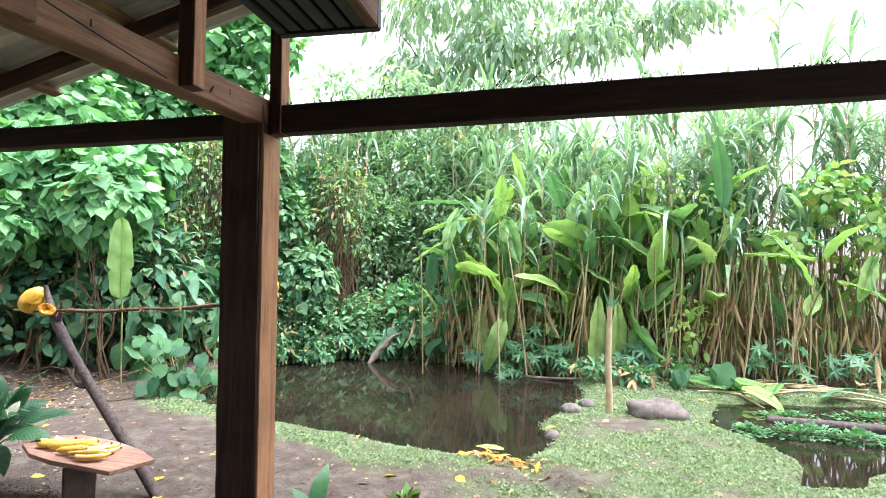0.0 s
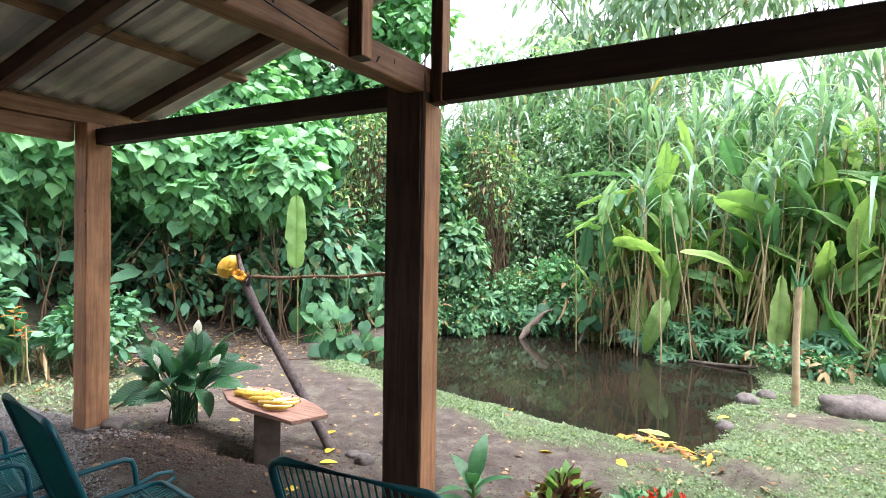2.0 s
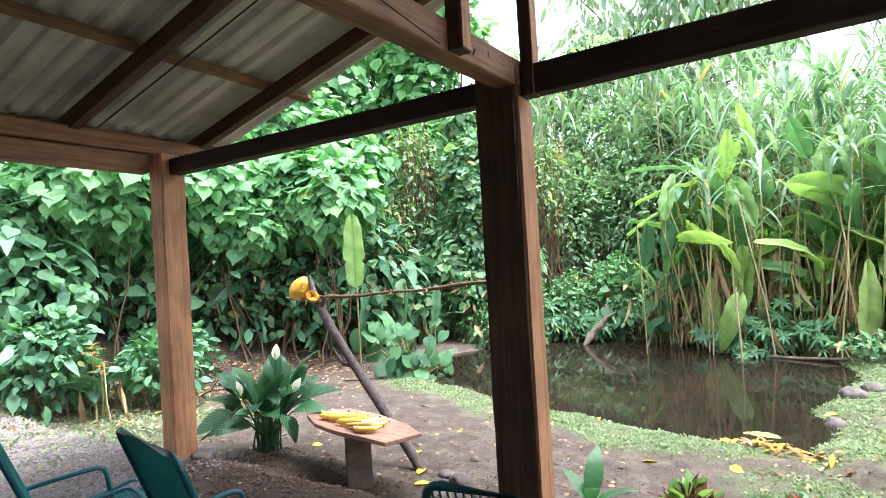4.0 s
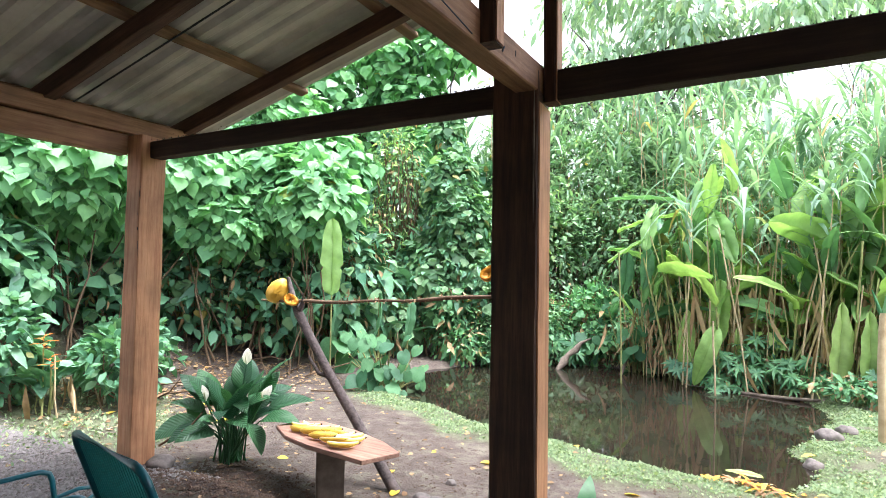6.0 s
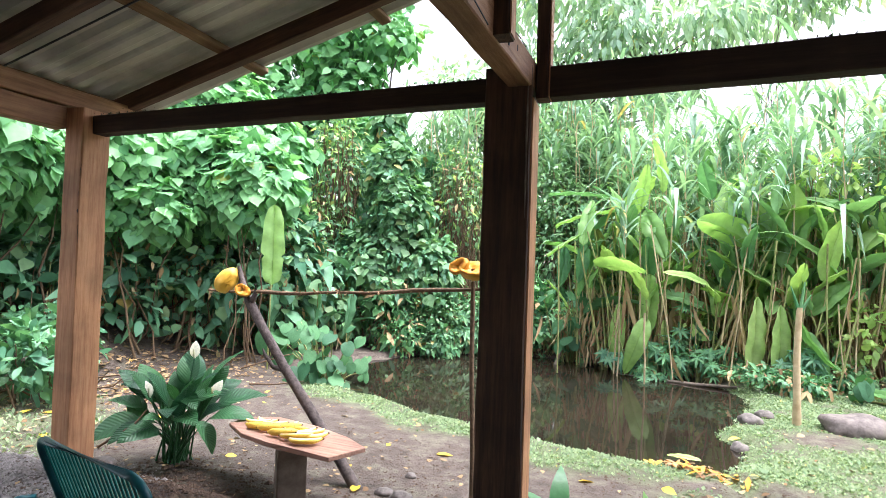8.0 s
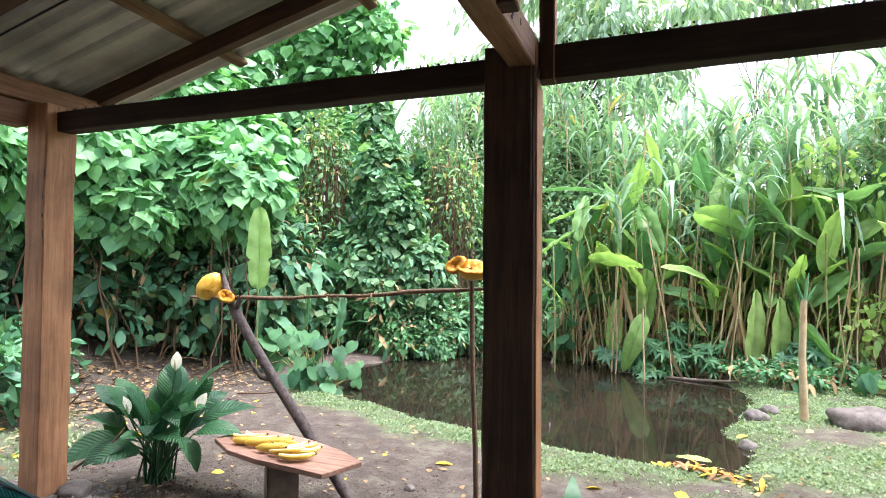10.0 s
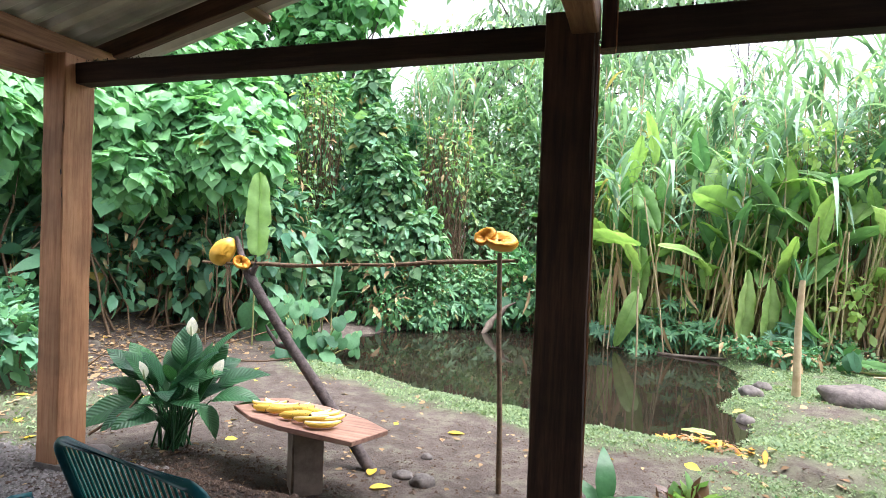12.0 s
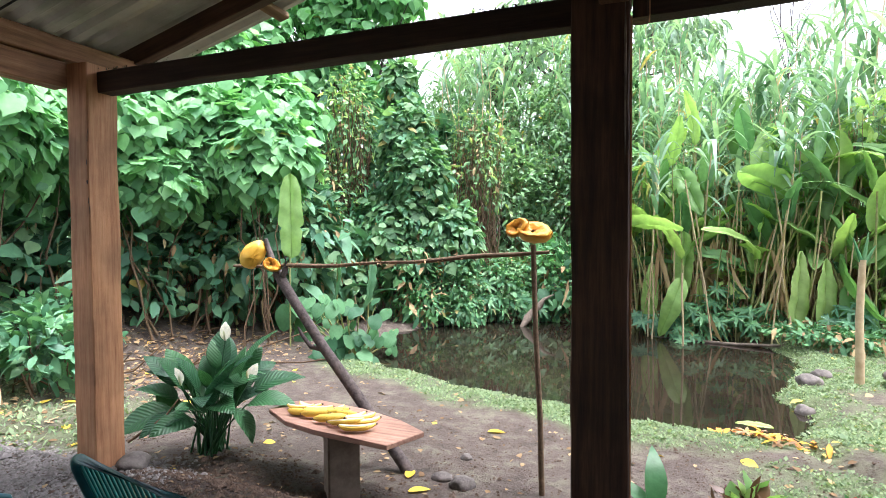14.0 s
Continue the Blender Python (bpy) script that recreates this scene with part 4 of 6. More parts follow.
def paddle_mesh(name, droop, half, tear, seed, mat, L=1.0, peak=0.82, full=0.55):
    """A banana-like blade of unit length: raised midrib, pleated halves, torn edges."""
    r = np.random.default_rng(seed)
    n = 26
    t = np.linspace(0, 1, n)
    w = half * np.maximum(np.sin(np.pi * t ** peak), 0) ** full * (1 + 0.05 * np.sin(t * 17 + seed)) + 0.004
    z = -droop * t ** 2
    y = t * (1 - 0.25 * droop * t)
    rows = []
    for s in range(n):
        cut = 1 - (tear * r.random() if r.random() < 0.1 else 0.012 * r.random())
        pl = 0.003 * (-1) ** s
        row = []
        for u in (-1, -0.55, -0.06, 0, 0.06, 0.55, 1):
            c = cut if abs(u) == 1 else 1
            lift = 0.75 * half * abs(u) - 0.55 * half * u * u + 0.06 * half * math.sin(s * 0.9 + 2 * u + seed) + (pl * abs(u) if abs(u) > 0.1 else 0) + (-0.012 if u == 0 else 0)
            row.append((u * w[s] * c, y[s], z[s] + lift))
        rows.append(row)
    V = V3(rows).reshape(-1, 3) * L
    a, b = np.meshgrid(np.arange(n - 1), np.arange(6), indexing="ij")
    Q = np.stack([a * 7 + b, a * 7 + b + 1, (a + 1) * 7 + b + 1, (a + 1) * 7 + b], -1).reshape(-1, 4)
    return mesh_np(name, V, Q, mat)


PADS = [paddle_mesh("leaf", d, h, te, s, L_HELI) for d, h, te, s in ((0.2, 0.17, 0.2, 1), (0.45, 0.175, 0.5, 2), (0.1, 0.15, 0.2, 3), (0.75, 0.16, 0.6, 4), (0.25, 0.14, 0.3, 7))]
HPADS = PADS + [paddle_mesh("leaf", d, h, te, s, L_HELID) for d, h, te, s in ((0.15, 0.15, 0.2, 8), (0.5, 0.145, 0.5, 9), (0.3, 0.12, 0.3, 10))]
DPADS = [paddle_mesh("leaf", d, h, te, s, L_DARK) for d, h, te, s in ((0.3, 0.17, 0.3, 5), (0.7, 0.19, 0.5, 6))]


def leaf_pose(p, az, el, roll, s):
    """A blade at p whose length points to azimuth az, raised by el (degrees)."""
    return Matrix.Translation(p) @ Euler((0, 0, radians(az - 90))).to_matrix().to_4x4() @ Euler((radians(el), 0, 0)).to_matrix().to_4x4() @ Euler((0, radians(roll), 0)).to_matrix().to_4x4() @ Matrix.Scale(s, 4)


def paddle_plant(x, y, stalks, spread, height, size, label, pads=HPADS, name="heliconia_clump", per=5, dry=6):
    base = V3([x, y, float(ground_z(x, y)) - 0.04])
    e = thing(name, tuple(base), label, "heliconia", "heliconia clumps")
    paths = []
    for q in range(stalks):
        g = rng.normal(0, spread, 2)
        h = height * rng.uniform(0.3, 1.12)
        lean = rng.normal(0, 0.2, 2) * h
        p = arc((g[0], g[1], 0), (g[0] + lean[0], g[1] + lean[1], h), 0, 6)
        r = rng.uniform(0.012, 0.026)
        paths = [(p, np.linspace(r, r * 0.5, 6))]
        a0 = rng.uniform(0, 360)
        for s in range(per):
            t = rng.uniform(0.45, 0.62) + 0.38 * s / max(1, per - 1)
            at = p[0] * (1 - t) + p[-1] * t
            az = a0 + 170 * s + rng.normal(0, 25)
            el = rng.uniform(58, 86) if s < per - 1 else rng.uniform(76, 89)
            st = 0.28 * size
            d = V3([math.cos(radians(az)) * math.cos(radians(el)), math.sin(radians(az)) * math.cos(radians(el)), math.sin(radians(el))])
            end = at + d * st
            paths.append((arc(at, end, 0, 3), 0.008))
            kindof = rng.random()
            el2 = el - rng.uniform(-6, 18) - (rng.uniform(20, 50) if kindof < 0.2 else rng.uniform(95, 150) if kindof < 0.28 else 0)
            part("leaf", pads[rng.integers(len(pads))], e, at=leaf_pose(tuple(end), az, el2, rng.normal(0, 30), size * rng.uniform(0.55, 1.12)))
        part("stalk", tube_mesh("stalk", paths, STEMS, 6), e)
    if dry:
        n = dry * 6
        P = V3([[rng.normal(0, spread * 1.2), rng.normal(0, spread), rng.uniform(0.3, height * 0.6)] for _ in range(n)])
        D = V3([[rng.normal(0, 0.25), rng.normal(0, 0.25), -1] for _ in range(n)])
        v, q = scatter(T_LANCE, P, D, rng.normal(size=P.shape), rng.uniform(0.22, 0.55, n), 0.38)
        tagged(part("dry_leaf", mesh_np("dry_leaf", v, q, L_DRY), e, "withered brown leaves hanging at the base"), kind="stuff")
        sticks = []
        for _ in range(dry * 2):
            g = rng.normal(0, spread * 1.3, 2)
            h = height * rng.uniform(0.4, 0.95)
            sticks.append((arc((g[0], g[1], 0), (g[0] + rng.normal(0, 0.09) * h, g[1] + rng.normal(0, 0.09) * h, h), 0, 4, 0.015), rng.uniform(0.006, 0.015)))
        for c, st in enumerate(sticks):
            part("dry_stalk", tube_mesh("dry_stalk", [st], DRYST if c % 3 else STEMS, 5), e)
    return e


for x, y, n, sp, h, s in ((-1.35, 10.75, 8, 0.26, 2.0, 1.05), (-0.75, 10.75, 15, 0.34, 2.4, 1.1), (0.05, 10.7, 17, 0.36, 2.5, 1.1), (0.85, 10.6, 19, 0.36, 2.7, 1.15), (1.6, 10.4, 17, 0.36, 2.7, 1.1), (2.4, 10.4, 13, 0.36, 2.5, 1.1), (3.3, 10.4, 9, 0.38, 2.2, 1.0), (4.4, 10.4, 6, 0.4, 1.9, 0.95), (5.4, 10.2, 5, 0.4, 1.7, 0.9)):
    paddle_plant(x, y, n, sp, h, s, "clump of tall heliconia with upright paddle leaves", dry=20, per=3)
for x, y, n, sp, h, s in ((-7.4, 8.2, 5, 0.3, 1.2, 0.75), (-9.2, 3.9, 4, 0.3, 0.8, 0.6), (-6.0, 9.2, 3, 0.2, 0.9, 0.65), (-8.6, 6.2, 5, 0.35, 0.9, 0.7), (-2.0, 11.4, 4, 0.3, 0.8, 0.6)):
    paddle_plant(x, y, n, sp, h, s, "shaded plant with broad dark green paddle leaves", DPADS, "shade_plant", 3, 2)
hl = thing("banana_leaf", (-5.36, 6.72, 2.1), "single bright green banana leaf hanging from the thicket", "leaf")
part("blade", paddle_mesh("blade", 0.05, 0.135, 0.3, 11, L_HELI, 1.0, 1.15, 0.3), hl, at=leaf_pose((0, 0, 0), -60, -86, 0, 1.08))
part("stalk", tube_mesh("stalk", [(arc((0, 0, 0), (-0.35, 0.45, -2.3), 0.5, 8), 0.012)], STEMS, 5), hl)
for x, y, z, s, ro in ((-6.2, 7.9, 1.05, 1.1, 60), (-5.6, 8.3, 1.0, 0.9, 40), (-5.2, 8.6, 0.95, 0.95, 70)):
    hl = thing("banana_leaf", (x, y, z), "dark green banana leaf drooping over the bank", "leaf")
    part("blade", DPADS[0], hl, at=leaf_pose((0, 0, 0), 70, -80, ro, s))
    part("stalk", tube_mesh("stalk", [(arc((0, 0, 0), (-0.2, 0.3, float(ground_z(x - 0.2, y + 0.3)) - z), 0.3, 6), 0.012)], STEMS, 5), hl)


for x, y, z, az, el, s, m, lab in ((-1.93, 10.2, 1.75, -60, -84, 0.75, DPADS[0], "dark blue-green leaf hanging over the water"), (-1.62, 10.2, 1.85, -60, -80, 0.75, DPADS[0], "dark blue-green leaf hanging over the water"),
                                    (-1.42, 10.0, 2.05, 203, -26, 0.95, PADS[2], "pale green leaf reaching over the water"), (-1.1, 10.2, 2.35, 190, -4, 1.05, PADS[0], "broad green leaf of the heliconia clump"), (-1.2, 10.3, 2.6, 175, 12, 1.1, HPADS[5], "broad green leaf of the heliconia clump"),
                                    (3.15, 9.8, 1.72, -10, 2, 1.0, PADS[2], "large pale banana leaf bent over the bank"), (3.0, 10.0, 2.0, 60, 45, 1.2, DPADS[0], "large blue-green banana leaf among the canes"), (4.5, 9.9, 1.3, -20, -5, 1.0, PADS[1], "large banana leaf bent over the bank")):
    e = thing("banana_leaf", (x, y, z), lab, "leaf")
    part("blade", m, e, at=leaf_pose((0, 0, 0), az, el, rng.normal(0, 10), s))
    part("stalk", tube_mesh("stalk", [(arc((0, 0, 0), (0.25, 0.35, float(ground_z(x + 0.25, y + 0.35)) - z), 0.25, 7), 0.014)], STEMS, 6), e)


WPADS = [paddle_mesh("blade", 0.15, 0.13, 0.3, 21, L_YVINE, 1.0, 1.2, 0.5), paddle_mesh("blade", 0.3, 0.11, 0.6, 22, L_DRY, 1.0, 1.0, 0.5)]
for x, y, z, az, s, k in ((0.92, 9.62, 1.05, -80, 1.25, 0), (1.22, 9.6, 0.95, -60, 1.15, 0), (-1.0, 10.05, 0.85, -100, 1.0, 0), (-0.3, 10.1, 0.6, -90, 0.7, 0), (-0.1, 10.2, 1.2, -80, 1.0, 1), (0.1, 10.15, 1.0, -70, 0.9, 1), (1.3, 9.95, 1.3, -90, 0.8, 1), (2.2, 9.95, 1.5, -90, 0.8, 1), (2.9, 9.95, 1.2, -90, 0.9, 1), (4.0, 9.9, 1.1, -90, 0.8, 1), (-0.35, 10.3, 0.5, -90, 0.7, 1)):
    e = thing("withered_leaf", (x, y, z), "yellowing paddle leaf hanging at the foot of the clump" if k == 0 else "dry brown paddle leaf hanging on the stems", "leaf")
    part("blade", WPADS[k], e, at=leaf_pose((0, 0, 0), az, -84, rng.normal(0, 25), s))
    part("stalk", tube_mesh("stalk", [(arc((0, 0, 0), (0.05, 0.3, float(ground_z(x + 0.05, y + 0.3)) - z), 0.3, 7), 0.012)], DRYST if k else STEMS, 5), e)


def round_leaf(name, mat, seed):
    r = np.random.default_rng(seed)
    n = 18
    V, Q = [(0, 0.0, 0)], []
    for ring, rad in ((0, 0.28), (1, 0.5)):
        for s in range(n):
            a = 2 * math.pi * s / n - math.pi / 2
            k = 1 - 0.28 * math.exp(-((s - 0) % n) ** 2 / 2) + 0.16 * max(0, math.sin(a)) ** 6
            V.append((rad * k * math.cos(a), 0.35 + rad * k * 1.15 * math.sin(a), 0.06 * ring * math.cos(3 * a) * 0.5 - 0.10 * ring * max(0, math.sin(a)) + r.normal(0, 0.008)))
    V[0] = (0, 0.3, -0.05)
    for s in range(n):
        b = (s + 1) % n
        Q.append((1 + s, 1 + b, 1 + n + b, 1 + n + s))
        if s % 2 == 0:
            Q.append((0, 1 + (s + 2) % n, 1 + b, 1 + s))
    return mesh_np(name, V, Q, mat)


L_TARO = leafmat("taro_leaf", (0.02, 0.1, 0.034), (0.06, 0.2, 0.055), 0.6, 0.35, 0)
TARO = [round_leaf("leaf", L_TARO, s) for s in (1, 2)]


def taro(x, y, n, spread, h, s, label):
    base = (x, y, float(ground_z(x, y)) - 0.03)
    e = thing("elephant_ear_plant", base, label, "plant", "elephant ears")
    paths = []
    for q in range(n):
        a = rng.uniform(-180, 60) if q % 3 else rng.uniform(-110, -30)
        d = spread * math.sqrt(rng.uniform(0.05, 1))
        p = (d * math.cos(radians(a)), d * math.sin(radians(a)), h * rng.uniform(0.08, 1.0))
        paths.append((arc((p[0] * 0.3, p[1] * 0.3, 0), p, 0.05, 5), 0.008))
        part("leaf", TARO[q % 2], e, at=leaf_pose(p, rng.normal(-75, 45), rng.uniform(-70, -25), rng.normal(0, 15), s * rng.uniform(0.65, 1.15)))
    for st in paths:
        part("stalk", tube_mesh("stalk", [st], STEMS, 5), e)


taro(-4.8, 7.3, 60, 0.6, 0.85, 0.18, "cluster of round elephant-ear leaves at the pond edge")
taro(-4.8, 6.95, 9, 0.35, 0.4, 0.26, "low round-leaved plants at the water's edge")
taro(-5.9, 7.8, 6, 0.3, 0.7, 0.36, "round-leaved plant under the thicket")
taro(-1.9, 10.7, 22, 0.45, 1.4, 0.22, "pale round-leaved plant on the far bank")
taro(-2.6, 11.0, 12, 0.5, 0.6, 0.2, "round-leaved plants beside the driftwood")
taro(1.9, 9.0, 8, 0.25, 0.4, 0.2, "blue-green broad-leaved plant beside the sapling")
taro(2.6, 8.95, 5, 0.3, 0.4, 0.3, "broad fallen-over leaves at the water's edge")

L_WHORL = leafmat("blue_green_whorl_leaf", (0.038, 0.15, 0.065), (0.11, 0.29, 0.12), 0.45, 0.3, 0.02)


def whorl_plant(x, y, r, h, n, size, mat, label):
    """A low plant whose stems each end in a whorl of narrow leaves."""
    base = V3([x, y, max(float(ground_z(x, y)), -0.3) - 0.03])
    e = thing("whorled_plant", tuple(base), label, "plant", "whorled bank plants")
    stems, P, D, N, S = [], [], [], [], []
    for q in range(n):
        a, d = rng.uniform(0, 2 * np.pi), r * math.sqrt(rng.random())
        tip = V3([d * math.cos(a), d * math.sin(a) * 0.6, h * (0.35 + 0.75 * rng.random()) * (1.1 - 0.5 * d / r)])
        stems.append((arc((tip[0] * 0.4, tip[1] * 0.4, 0), tip, 0.04, 4), 0.006))
        axis = unit(V3([0.35 * math.cos(a), -0.5 + 0.2 * math.sin(a), 0.9]) + rng.normal(0, 0.2, 3))
        side = unit(np.cross(axis, V3([1.0, 0.2, 0.1])))
        oth = np.cross(axis, side)
        k = int(rng.integers(7, 11))
        for w in range(k):
            b = 2 * np.pi * w / k + rng.normal(0, 0.12)
            P.append(tip)
            D.append(math.cos(b) * side + math.sin(b) * oth + axis * rng.uniform(-0.1, 0.25))
            N.append(axis)
            S.append(size * rng.uniform(0.7, 1.2))
    v, q = scatter(T_LANCE, V3(P), V3(D), V3(N), V3(S), 0.8)
    tagged(part("foliage", mesh_np("foliage", v, q, mat), e), kind="stuff")
    part("stem", tube_mesh("stem", stems, STEMS, 5), e)


for x, y, r, h, n, sz in ((-0.85, 9.95, 0.4, 0.5, 34, 0.16), (-0.35, 9.85, 0.45, 0.65, 44, 0.17), (0.15, 9.8, 0.45, 0.55, 40, 0.17), (0.6, 9.7, 0.35, 0.45, 28, 0.16), (0.1, 10.1, 0.3, 1.25, 16, 0.18), (-0.55, 9.6, 0.3, 0.22, 20, 0.13), (1.55, 9.5, 0.4, 0.6, 30, 0.18), (3.6, 9.6, 0.5, 0.9, 36, 0.17), (4.6, 9.5, 0.45, 0.6, 26, 0.16)):
    whorl_plant(x, y, r, h, int(n * 0.6), sz, L_WHORL if n % 4 else L_BANK, "low blue-green plant with whorled leaves on the bank")
for x, y, r, h, n, sz in ((-3.1, 10.75, 0.5, 0.6, 34, 0.22), (-3.9, 10.5, 0.5, 0.7, 36, 0.2), (-2.4, 10.9, 0.45, 0.9, 30, 0.2), (-4.3, 10.0, 0.4, 0.5, 26, 0.18)):
    whorl_plant(x, y, r, h, n, sz, L_BANK, "leafy green plant with whorled leaves above the pond")

# ---- loose things in the garden ----
def gz(x, y):
    return float(ground_z(x, y))


def rock(name, x, y, sx, sy, sz, seed, label, mat=None, sink=0.25):
    bm = bmesh.new()
    bmesh.ops.create_icosphere(bm, subdivisions=3, radius=1)
    for v in bm.verts:
        k = 1 + 0.28 * noise.noise(v.co * 1.3 + Vector((seed, 0, 0))) + 0.1 * noise.noise(v.co * 3.5 + Vector((0, seed, 0)))
        v.co = Vector((v.co.x * sx * k, v.co.y * sy * k, max(v.co.z * sz * k, -sz * 0.6)))
    ob = new(name, bm_mesh(name, bm, mat or STONE, True))
    ob.location = (x, y, gz(x, y) + sz * (0.6 - sink))
    return tagged(ob, label, "stone")


rock("boulder", 1.38, 7.1, 0.34, 0.24, 0.14, 3, "grey-brown weathered boulder beside the sapling", BOULDER)
rock("stone", -2.26, 3.92, 0.075, 0.06, 0.05, 5, "small grey stone on the soil")
rock("stone", -2.42, 4.0, 0.07, 0.05, 0.03, 8, "flat grey stone near the leaning branch")
rock("stone", -2.36, 4.35, 0.04, 0.035, 0.03, 2, "small dark pebble on bare soil")
rock("stone", 0.42, 7.15, 0.12, 0.1, 0.07, 6, "wet dark stone at the pond edge")
rock("stone", 0.2, 6.45, 0.08, 0.09, 0.06, 9, "mossy stone at the pond edge")
rock("stone", 0.62, 7.5, 0.1, 0.08, 0.06, 12, "grey stone at the pond edge")
rock("stone", -4.05, 3.15, 0.09, 0.1, 0.06, 15, "rough stone against the post footing")

# papaya feeder: leaning branch, cross pole, upright pole
base = (-2.62, 4.03, gz(-2.62, 4.03) - 0.05)
br = thing("leaning_branch", base, "grey bark branch leaning against the cross pole", "branch")
pts = V3([(0, 0, 0), (-0.22, 0.03, 0.25), (-0.45, 0.05, 0.52), (-0.72, 0.08, 0.82), (-0.95, 0.11, 1.1), (-1.1, 0.14, 1.28), (-1.2, 0.17, 1.42), (-1.26, 0.18, 1.58)])
part("stem", tube_mesh("stem", [(pts, [0.044, 0.04, 0.041, 0.037, 0.036, 0.039, 0.028, 0.014])], BARK, 10), br)
part("twig", tube_mesh("twig", [(pts[3] + V3([(0, 0, -0.02), (-0.08, -0.03, 0.0), (-0.15, -0.04, 0.09), (-0.17, -0.05, 0.14)]), [0.02, 0.017, 0.013, 0.006])], BARK, 7), br)
part("twig", tube_mesh("twig", [(pts[5] + V3([(0, 0, 0), (0.06, -0.02, 0.1), (0.05, -0.02, 0.17)]), [0.024, 0.02, 0.012])], BARK, 7), br)
bar = thing("cross_pole", (-3.82, 4.17, 1.11), "thin rough pole carrying papaya halves", "pole")
xs = np.linspace(-0.32, 2.07, 14)
bp = V3([(x, -0.08 * (x + 0.3) / 2.4, 0.005 + 0.12 * np.clip(x / 2.0, 0, 1) ** 1.6 + 0.006 * math.sin(x * 9)) for x in xs])
part("pole", tube_mesh("pole", [(bp, 0.013 + 0.003 * np.sin(xs * 5))], TWIG, 8), bar)
P = V3([bp[rng.integers(3, 11)] + rng.normal(0, 0.012, 3) + V3([rng.uniform(-0.09, 0.09), 0, 0]) for _ in range(130)])
v, q = scatter(T_TINY, P, sphere_dirs(130), sphere_dirs(130), rng.uniform(0.02, 0.05, 130), 0.5)
tagged(part("bark_flake", mesh_np("bark_flake", v, q, L_LIT), bar, "peeling bark flakes"), kind="stuff")
up = thing("upright_pole", (-1.80, 3.98, gz(-1.8, 3.98) - 0.05), "slim upright pole holding a papaya half", "pole")
part("pole", tube_mesh("pole", [(V3([(0.02, 0, 0), (0.01, 0, 0.5), (-0.02, 0.03, 1.0), (-0.045, 0.09, 1.545)]), [0.018, 0.017, 0.016, 0.016])], TWIG, 8), up)


def papaya(name, m, s, label):
    """A halved papaya: hollow flesh bowl inside a thin skin."""
    e = thing(name, m, label, "fruit", "papaya halves")
    for nm, k, mat, lo in (("skin", 1.0, PAPSKIN, 0.0), ("flesh", 0.95, PAPAYA, 0.012)):
        bm = bmesh.new()
        n, rings = 20, 7
        grid = []
        for r in range(rings + 1):
            ph = -math.pi / 2 + (math.pi / 2) * r / rings
            grid.append([bm.verts.new((s * 1.4 * k * math.cos(ph) * math.cos(2 * math.pi * q / n) * (1 + 0.12 * math.cos(2 * math.pi * q / n)), s * k * math.cos(ph) * math.sin(2 * math.pi * q / n), s * k * math.sin(ph) * 0.9 + lo + (0.2 + 0.2 * (r == rings)) * s * noise.noise(Vector((q * 0.9, r * 0.8, s * 31))))) for q in range(n)])
        if nm == "flesh":
            for r, (kk, dz) in enumerate(((0.82, 0.006), (0.6, 0.0), (0.4, -0.012), (0.15, -0.018))):
                grid.append([bm.verts.new((s * 1.4 * kk * math.cos(2 * math.pi * q / n), s * kk * math.sin(2 * math.pi * q / n), lo + dz * s / 0.09 + 0.016 * noise.noise(Vector((q * 1.4, r * 1.9, s * 50))))) for q in range(n)])
        for a, b in zip(grid[:-1], grid[1:]):
            for q in range(n):
                bm.faces.new((a[q], a[(q + 1) % n], b[(q + 1) % n], b[q]))
        bmesh.ops.remove_doubles(bm, verts=bm.verts, dist=0.0005)
        part(nm, bm_mesh(nm, bm, mat, True), e)
    return e


papaya("papaya_half", pose(-3.97, 4.17, 1.19, -70, -55, 25), 0.085, "ripe orange papaya half speared on the pole")
papaya("papaya_half", pose(-3.77, 4.12, 1.13, 70, 25, 20), 0.05, "pecked papaya piece on the branch")
papaya("papaya_half", pose(-1.94, 4.02, 1.38, 60, -30, 10), 0.055, "torn papaya piece beside the larger half")
papaya("papaya_half", pose(-1.84, 4.03, 1.365, 32, 12, -12), 0.08, "ripe orange papaya half set on the pole")

# fruit table
TX, TY, TZ = -2.97, 3.61, 0.215
tb = thing("fruit_table", (TX, TY, gz(TX, TY)), "low table of one rough reddish board on a stump", "table")
bm = bmesh.new()
outline = [(-0.52, 0.08), (-0.46, 0.28), (-0.30, 0.36), (0.05, 0.30), (0.36, 0.19), (0.56, 0.06), (0.44, -0.20), (0.20, -0.17), (-0.05, -0.14), (-0.30, -0.07)]
lo = [bm.verts.new((x, y, TZ - 0.03 - gz(TX, TY) - 0.02 * x)) for x, y in outline]
hi = [bm.verts.new((x, y, TZ - gz(TX, TY) - 0.02 * x)) for x, y in outline]
bm.faces.new(hi)
bm.faces.new(lo[::-1])
for q in range(len(outline)):
    bm.faces.new((lo[q], lo[(q + 1) % 10], hi[(q + 1) % 10], hi[q]))
bmesh.ops.bevel(bm, geom=[e for e in bm.edges], offset=0.004, segments=1, affect="EDGES")
part("board", bm_mesh("board", bm, WOOD_B), tb, "stained reddish wooden board with a cut end")
h = TZ - 0.032 - gz(TX, TY) + 0.06
bm = box_bm(bmesh.new(), 0.06, -0.02, h / 2 - 0.06, 0.185, 0.185, h, 0.012, Matrix.Rotation(radians(40), 4, "Z"))
part("stump", bm_mesh("stump", bm, CONC), tb, "grey weathered square stump")


